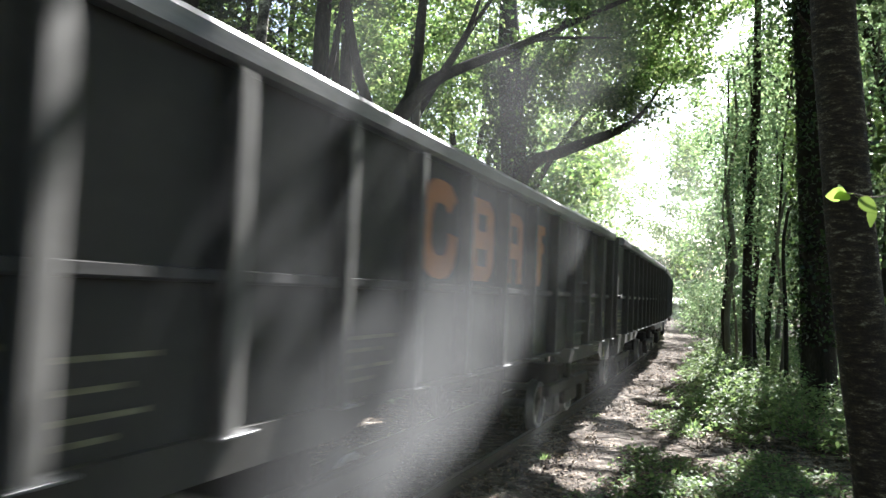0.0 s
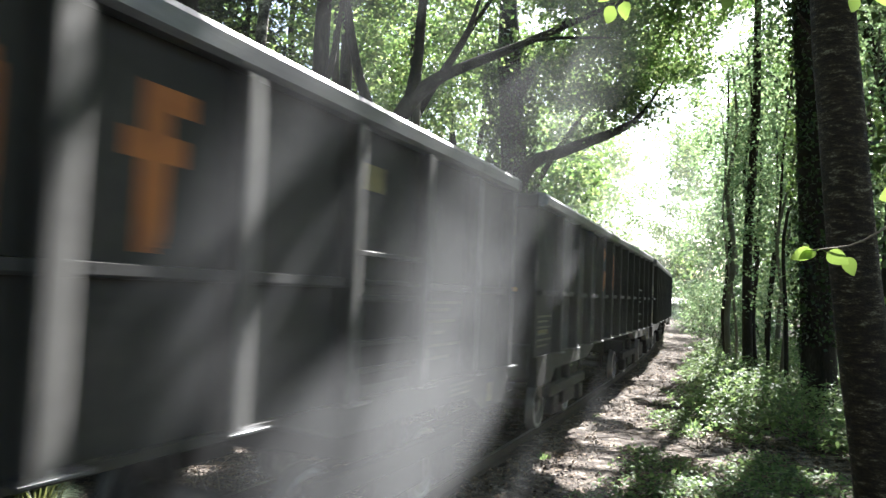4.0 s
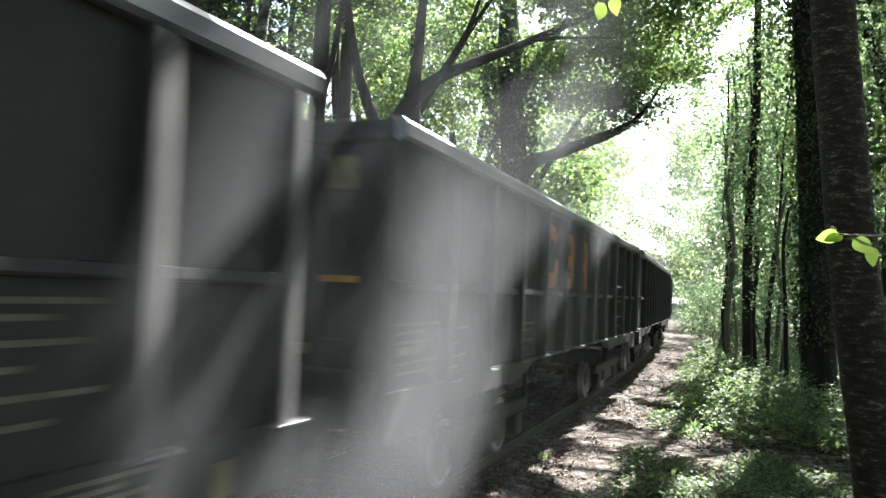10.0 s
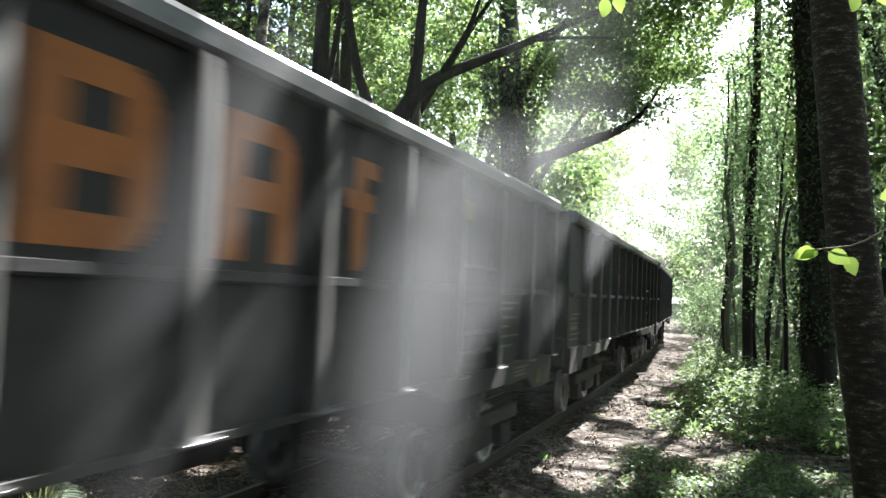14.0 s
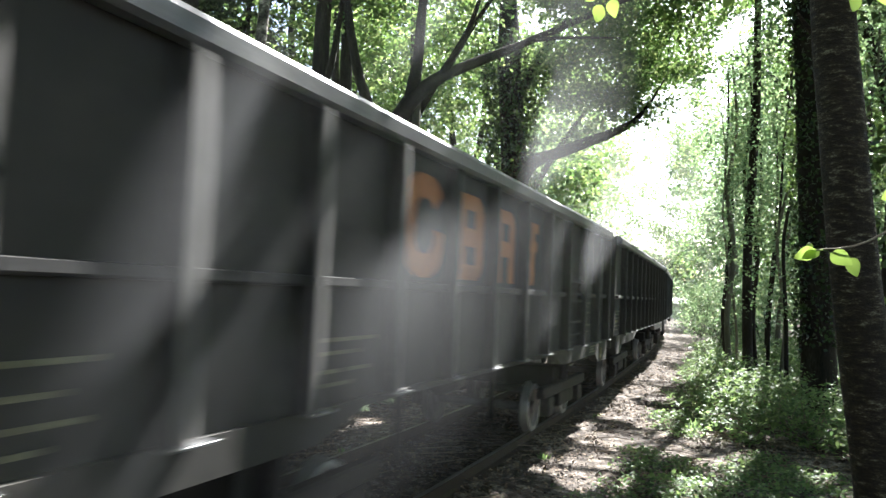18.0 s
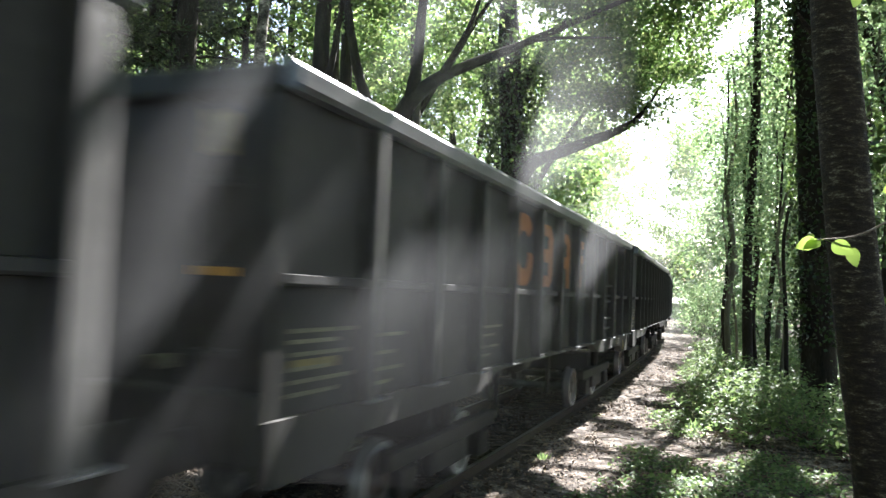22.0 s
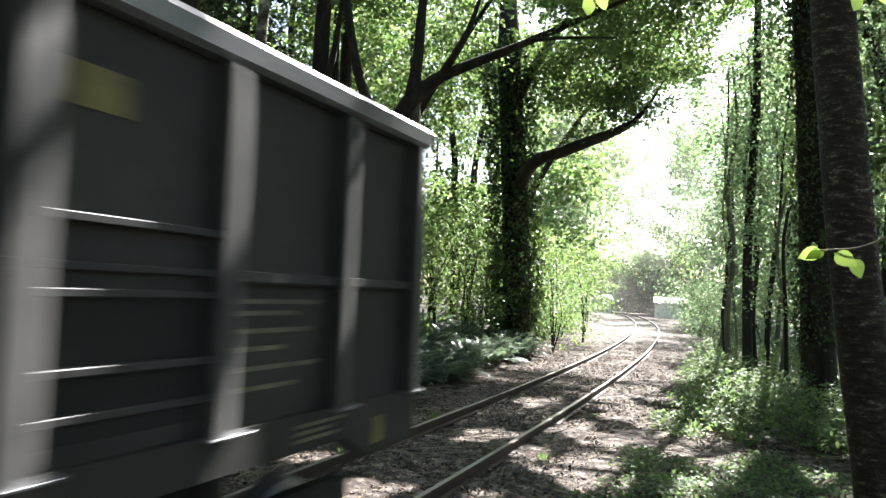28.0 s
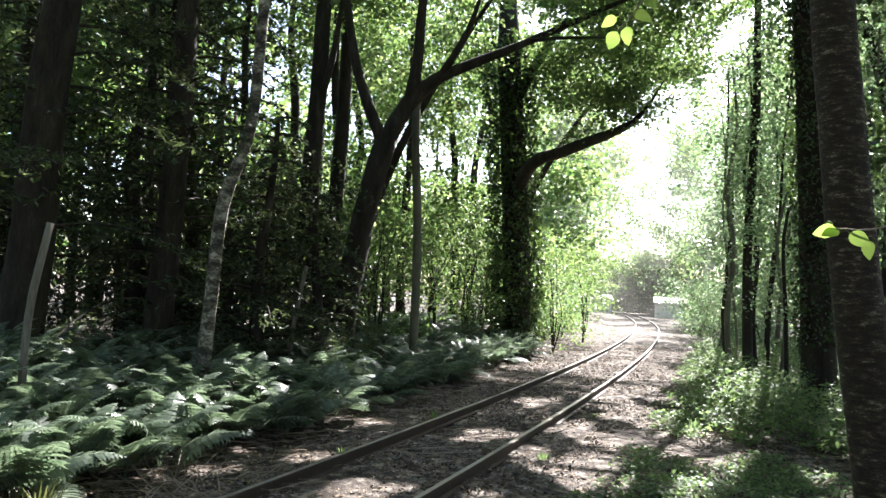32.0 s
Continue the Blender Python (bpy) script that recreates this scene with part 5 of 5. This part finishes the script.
def build_cabin(x, y, w, d, h, turn):
    cabin = tagged(new("lineside_cabin"), "small pale cabin with a low gabled roof far down the line", "cabin")
    cabin.matrix_basis = pose(x, y, gz(x, y), 0, 0, turn)
    for spec in ((-w / 2, -d / 2, 0, w / 2, -d / 2 + 0.15, h), (-w / 2, d / 2 - 0.15, 0, w / 2, d / 2, h), (-w / 2, -d / 2 + 0.15, 0, -w / 2 + 0.15, d / 2 - 0.15, h), (w / 2 - 0.15, -d / 2 + 0.15, 0, w / 2, d / 2 - 0.15, h)):
        part("wall", boxes([spec]), M_WHITEWALL, cabin)
    part("roof", prism([(-w / 2 - 0.25, h), (w / 2 + 0.25, h), (w / 2 + 0.25, h + 0.08), (0, h + 0.75), (-w / 2 - 0.25, h + 0.08)], -d / 2 - 0.2, d / 2 + 0.2), M_ROOF, cabin, "pale weathered roof")


build_cabin(-7.6, 92, 3.0, 3.4, 1.7, 100)
build_cabin(-17.5, 96, 3.2, 4.0, 1.6, 110)


# ---- leafy twigs close to the viewpoint ----
def leaf_blade(size, seed):
    """A broad pointed leaf with a folded midrib and a wavy edge."""
    rng = np.random.default_rng(seed)
    t = np.linspace(0, 1, 9)
    half = 0.40 * np.sin(math.pi * t ** 0.8) ** 0.8 * (1 - 0.25 * t)
    V, F = [], []
    for i, (a, w) in enumerate(zip(t, half)):
        z = -0.22 * a * a
        V += [(a * size, w * size, (z + 0.12 * w + rng.normal(0, 0.008)) * size), (a * size, 0, z * size), (a * size, -w * size, (z + 0.12 * w + rng.normal(0, 0.008)) * size)]
    for i in range(8):
        k = 3 * i
        F += [(k, k + 1, k + 4, k + 3), (k + 1, k + 2, k + 5, k + 4)]
    V += [(-0.3 * size, 0.008 * size, 0.03 * size), (-0.3 * size, -0.008 * size, 0.03 * size), (0, 0.012 * size, 0), (0, -0.012 * size, 0)]
    k = len(V)
    F.append((k - 4, k - 3, k - 1, k - 2))
    return mesh_from("leaf", V, F, M_NEARLEAF, True)


def build_twig(at, stem_pts, leaves):
    twig = tagged(new("leafy_twig"), "thin twig with fresh translucent green leaves swaying close by", "twig")
    twig.location = at
    child("twig_stem", tubes("twig_stem", [(stem_pts, [0.0022, 0.0018, 0.0012])], M_TWIG, 6, 0.02, 3), twig)
    for i, (x, y, z, size, rx, ry, rz) in enumerate(leaves):
        child("leaf", leaf_blade(size * 0.72, 500 + i), twig, at=pose(x, y, z, rx, ry, rz))
    return twig


TWIG_A = build_twig((3.712, 1.46, 2.02), [(0.2, 0.05, 0.12), (0.08, 0.02, 0.03), (0.0, 0.0, 0.012)],
                    [(0.0, 0, 0.01, 0.052, 60, 15, 168), (0.005, 0, 0.01, 0.044, -50, 20, 200), (0.022, 0, 0.008, 0.055, 70, 28, -25), (0.05, 0.01, 0.0, 0.05, 80, 60, 10), (-0.01, 0, 0.014, 0.022, 0, -60, 100)])
TWIG_B = build_twig((3.30, 1.56, 2.53), [(0.05, 0.1, 0.25), (0.03, 0.04, 0.1), (0.0, 0.0, 0.02)],
                    [(0.0, 0, 0.02, 0.06, 70, 70, 200), (0.02, 0, 0.03, 0.055, 80, 80, -20), (0.03, 0.0, 0.06, 0.06, 60, 20, 10), (-0.005, 0, 0.05, 0.05, 40, 30, 190), (0.05, 0, 0.09, 0.05, 60, 40, 0)])
TWIG_C = build_twig((3.86, 1.52, 2.50), [(0.1, 0.1, 0.2), (0.03, 0.04, 0.08), (-0.05, 0.0, 0.02)],
                    [(-0.08, 0, 0.0, 0.055, 70, 60, 200), (-0.05, 0, 0.01, 0.05, 80, 70, -20), (0.02, 0.0, 0.05, 0.05, 60, 20, 10), (-0.3, 0.08, 0.06, 0.05, 70, 60, 180)])
TWIG_D = build_twig((3.80, 1.13, 2.09), [(0.12, 0.0, 0.1), (0.05, 0.0, 0.03), (0.0, 0.0, 0.0)], [(0.0, 0, 0, 0.045, 70, 20, 190), (0.02, 0, 0.0, 0.04, 60, 50, 160)])


# ---- dust raised by the train, rising and thinning as it passes ----
def dust_material():
    m, t = material("sunlit_dust")
    out = t.nodes.new("ShaderNodeOutputMaterial")
    tex, mp = t.nodes.new("ShaderNodeTexCoord"), t.nodes.new("ShaderNodeMapping")
    mp.inputs["Scale"].default_value = (0.7, 0.7, 0.45)
    n = node(t, "ShaderNodeTexNoise", Scale=0.9, Detail=3.0, Roughness=0.5)
    t.links.new(tex.outputs["Object"], mp.inputs["Vector"])
    t.links.new(mp.outputs[0], n.inputs["Vector"])
    sep = t.nodes.new("ShaderNodeSeparateXYZ")
    t.links.new(tex.outputs["Object"], sep.inputs[0])
    def ranged(source, a, b, lo, hi):
        r = node(t, "ShaderNodeMapRange", From_Min=a, From_Max=b, To_Min=lo, To_Max=hi)
        r.interpolation_type = "SMOOTHSTEP"
        t.links.new(source, r.inputs["Value"])
        return r.outputs[0]
    def times(a, b):
        k = t.nodes.new("ShaderNodeMath")
        k.operation = "MULTIPLY"
        t.links.new(a, k.inputs[0])
        if isinstance(b, float):
            k.inputs[1].default_value = b
        else:
            t.links.new(b, k.inputs[1])
        return k.outputs[0]
    slope = t.nodes.new("ShaderNodeMath")
    slope.operation = "MULTIPLY_ADD"
    slope.inputs[1].default_value = 0.025
    t.links.new(sep.outputs["Y"], slope.inputs[0])
    t.links.new(sep.outputs["X"], slope.inputs[2])
    d = times(ranged(n.outputs["Fac"], 0.35, 0.65, 0.25, 1.0), ranged(slope.outputs[0], 1.8, 2.9, 1.0, 0.0))
    d = times(d, ranged(sep.outputs["Z"], 1.0, 6.5, 1.0, 0.0))
    over = t.nodes.new("ShaderNodeMath")
    over.operation = "MAXIMUM"
    t.links.new(ranged(slope.outputs[0], 1.42, 2.0, 0.0, 1.0), over.inputs[0])
    t.links.new(ranged(sep.outputs["Z"], 3.0, 4.0, 0.0, 0.3), over.inputs[1])
    d = times(d, over.outputs[0])
    d = times(d, ranged(sep.outputs["Y"], 1.0, 3.8, 0.22, 1.0))
    d = times(d, ranged(sep.outputs["Z"], -0.4, 2.5, 0.08, 1.0))
    d = times(d, DUST)
    clear, lit, mixs = t.nodes.new("ShaderNodeBsdfTransparent"), t.nodes.new("ShaderNodeBsdfTranslucent"), t.nodes.new("ShaderNodeMixShader")
    lit.inputs["Color"].default_value = (0.80, 0.83, 0.86, 1)
    t.links.new(d, mixs.inputs[0])
    t.links.new(clear.outputs[0], mixs.inputs[1])
    t.links.new(lit.outputs[0], mixs.inputs[2])
    t.links.new(mixs.outputs[0], out.inputs["Surface"])
    return m


DUST = 0.20
M_DUST = dust_material()
DUSTS = []
# thin inclined veils of dust across the line, one behind another
ACROSS, RISE = Vector((0.915, 0.4036, 0)), Vector((-0.4036 * 0.4226, 0.915 * 0.4226, 0.906))
for dist in (1.7, 2.5, 3.5, 4.9, 7.2):
    foot = Vector((3.65 - 0.4036 * dist, 0.915 * dist, -0.3))
    w0, w1, up = -0.75 * dist - 2.2, 0.45 * dist + 0.4, 9.0
    corners = [foot + ACROSS * w0, foot + ACROSS * w1, foot + ACROSS * w1 + RISE * up, foot + ACROSS * w0 + RISE * up]
    veil = new("dust_cloud", mesh_from("dust_cloud", [tuple(c) for c in corners], [(0, 1, 2, 3)], M_DUST))
    tagged(veil, "thin veil of pale sunlit dust stirred up by the train", "dust", kind="stuff")
    DUSTS.append(veil)
# faint sunlit haze that hangs in the clearing
def haze_material():
    m, t = material("hanging_haze")
    out = t.nodes.new("ShaderNodeOutputMaterial")
    tex = t.nodes.new("ShaderNodeTexCoord")
    n = node(t, "ShaderNodeTexNoise", Scale=0.35, Detail=3.0, Roughness=0.5)
    t.links.new(tex.outputs["Object"], n.inputs["Vector"])
    r = node(t, "ShaderNodeMapRange", From_Min=0.3, From_Max=0.7, To_Min=0.025, To_Max=0.08)
    t.links.new(n.outputs["Fac"], r.inputs["Value"])
    clear, lit, mixs = t.nodes.new("ShaderNodeBsdfTransparent"), t.nodes.new("ShaderNodeBsdfTranslucent"), t.nodes.new("ShaderNodeMixShader")
    lit.inputs["Color"].default_value = (0.86, 0.85, 0.80, 1)
    t.links.new(r.outputs[0], mixs.inputs[0])
    t.links.new(clear.outputs[0], mixs.inputs[1])
    t.links.new(lit.outputs[0], mixs.inputs[2])
    t.links.new(mixs.outputs[0], out.inputs["Surface"])
    return m


M_HAZE = haze_material()
corners = [(-24.0, 48.0, -0.3), (13.0, 44.0, -0.3), (13.0, 55.7, 26.0), (-24.0, 59.7, 26.0)]
veil = new("haze", mesh_from("haze", corners, [(0, 1, 2, 3)], M_HAZE))
tagged(veil, "faint sunlit haze hanging in the clearing among the trees", "haze", kind="stuff")
# ---- moving things ----
def motions():
    for n, wagon in enumerate(WAGONS):
        walk(wagon, wagon_rows(n))
        for bogie in wagon.children:
            for wheel in bogie.children:
                if wheel.name.startswith("wheelset"):
                    walk(wheel, wheel_rows(pose(0, wheel.location.y, wheel.location.z)))
    # the dust thins while the train passes: one veil after another rises and is gone
    sink = ((0.0, -0.6), (3.0, -0.25), (6.0, -0.3), (10.0, 0.0), (13.0, 0.15), (18.0, 0.3), (22.0, 0.4), (24.0, 0.5), (25.5, 0.7), (27.0, 1.0), (32.0, 1.5))
    lifts = (((25.0, 31.0), (0, 13)), ((11.5, 17.5), (0, 13)), ((13.0, 16.0, 25.0, 31.0), (0, 0.8, 1.0, 14)), ((25.6, 31.0), (0, 13)), ((25.3, 31.0), (0, 13)))
    for veil, (when, height) in zip(DUSTS, lifts):
        times = sorted({t for t, _ in sink} | set(when) | {when[-1] - 2.0, when[-1] - 4.0})
        walk(veil, [(t, pose(0, 0, float(np.interp(t, [a for a, _ in sink], [z for _, z in sink]) + np.interp(t, when, height)))) for t in times])
    sway_a = [(0, 0.045, 0.10), (0.8, 0.03, 0.06), (1.5, 0.015, 0.035), (2.2, 0.0, 0.01), (3.5, -0.005, 0.0), (5.5, 0.0, 0.0), (6.0, -0.008, -0.006), (7.5, -0.005, 0.0), (9.0, 0.035, 0.03), (10.5, 0.035, 0.025), (11.5, 0.02, 0.01), (13.0, -0.002, 0.003), (15.0, 0.0, 0.0), (17.4, 0.002, 0.0), (19.0, 0.0, 0.008), (20.2, 0.03, 0.03), (21.0, 0.005, 0.01), (22.0, 0.003, 0.018), (23.0, 0.018, 0.028), (24.0, 0.0, 0.012), (25.5, 0.0, 0.008), (27.5, 0.01, -0.012), (28.0, 0.008, 0.0), (28.5, 0.012, 0.018), (29.0, 0.018, 0.002), (29.5, 0.013, 0.006), (30.0, 0.008, 0.006), (30.5, 0.008, 0.0), (31.0, 0.006, 0.0), (31.5, 0.018, 0.03), (32.0, 0.03, 0.038)]
    for i, (twig, gain, turn) in enumerate(((TWIG_A, 1.0, 260), (TWIG_B, 0.0, 0), (TWIG_C, 0.35, 120), (TWIG_D, 0.5, 160))):
        x, y, z = twig.location
        if gain:
            walk(twig, [(t, pose(x + dx * gain, y, z + dz * gain, 0, dx * turn, dz * turn)) for t, dx, dz in sway_a])
    x, y, z = TWIG_B.location
    sway_b = [(0, -0.01, 0.09), (0.6, 0.0, 0.0), (1.0, 0.0, -0.05), (2.0, 0.01, -0.05), (3.0, 0.025, -0.03), (3.5, 0.03, -0.01), (6.0, 0.008, 0.0), (7.5, 0.012, -0.01), (9.0, -0.005, 0.02), (10.5, 0.014, 0.0), (13.0, 0.018, 0.01), (15.0, 0.015, 0.01), (17.4, 0.012, 0.0), (19.0, -0.015, 0.01), (20.5, -0.02, 0.05), (22.0, -0.03, 0.07), (23.0, -0.06, 0.012), (24.0, -0.05, 0.012), (25.5, -0.05, 0.035), (27.5, -0.045, 0.01), (28.2, 0.0, 0.02), (29.0, 0.045, -0.01), (30.0, 0.04, -0.06), (31.0, 0.045, -0.055), (32.0, 0.035, -0.06)]
    walk(TWIG_B, [(t, pose(x + dx, y, z + dz, 0, dx * 200, dz * 150)) for t, dx, dz in sway_b])


motions()
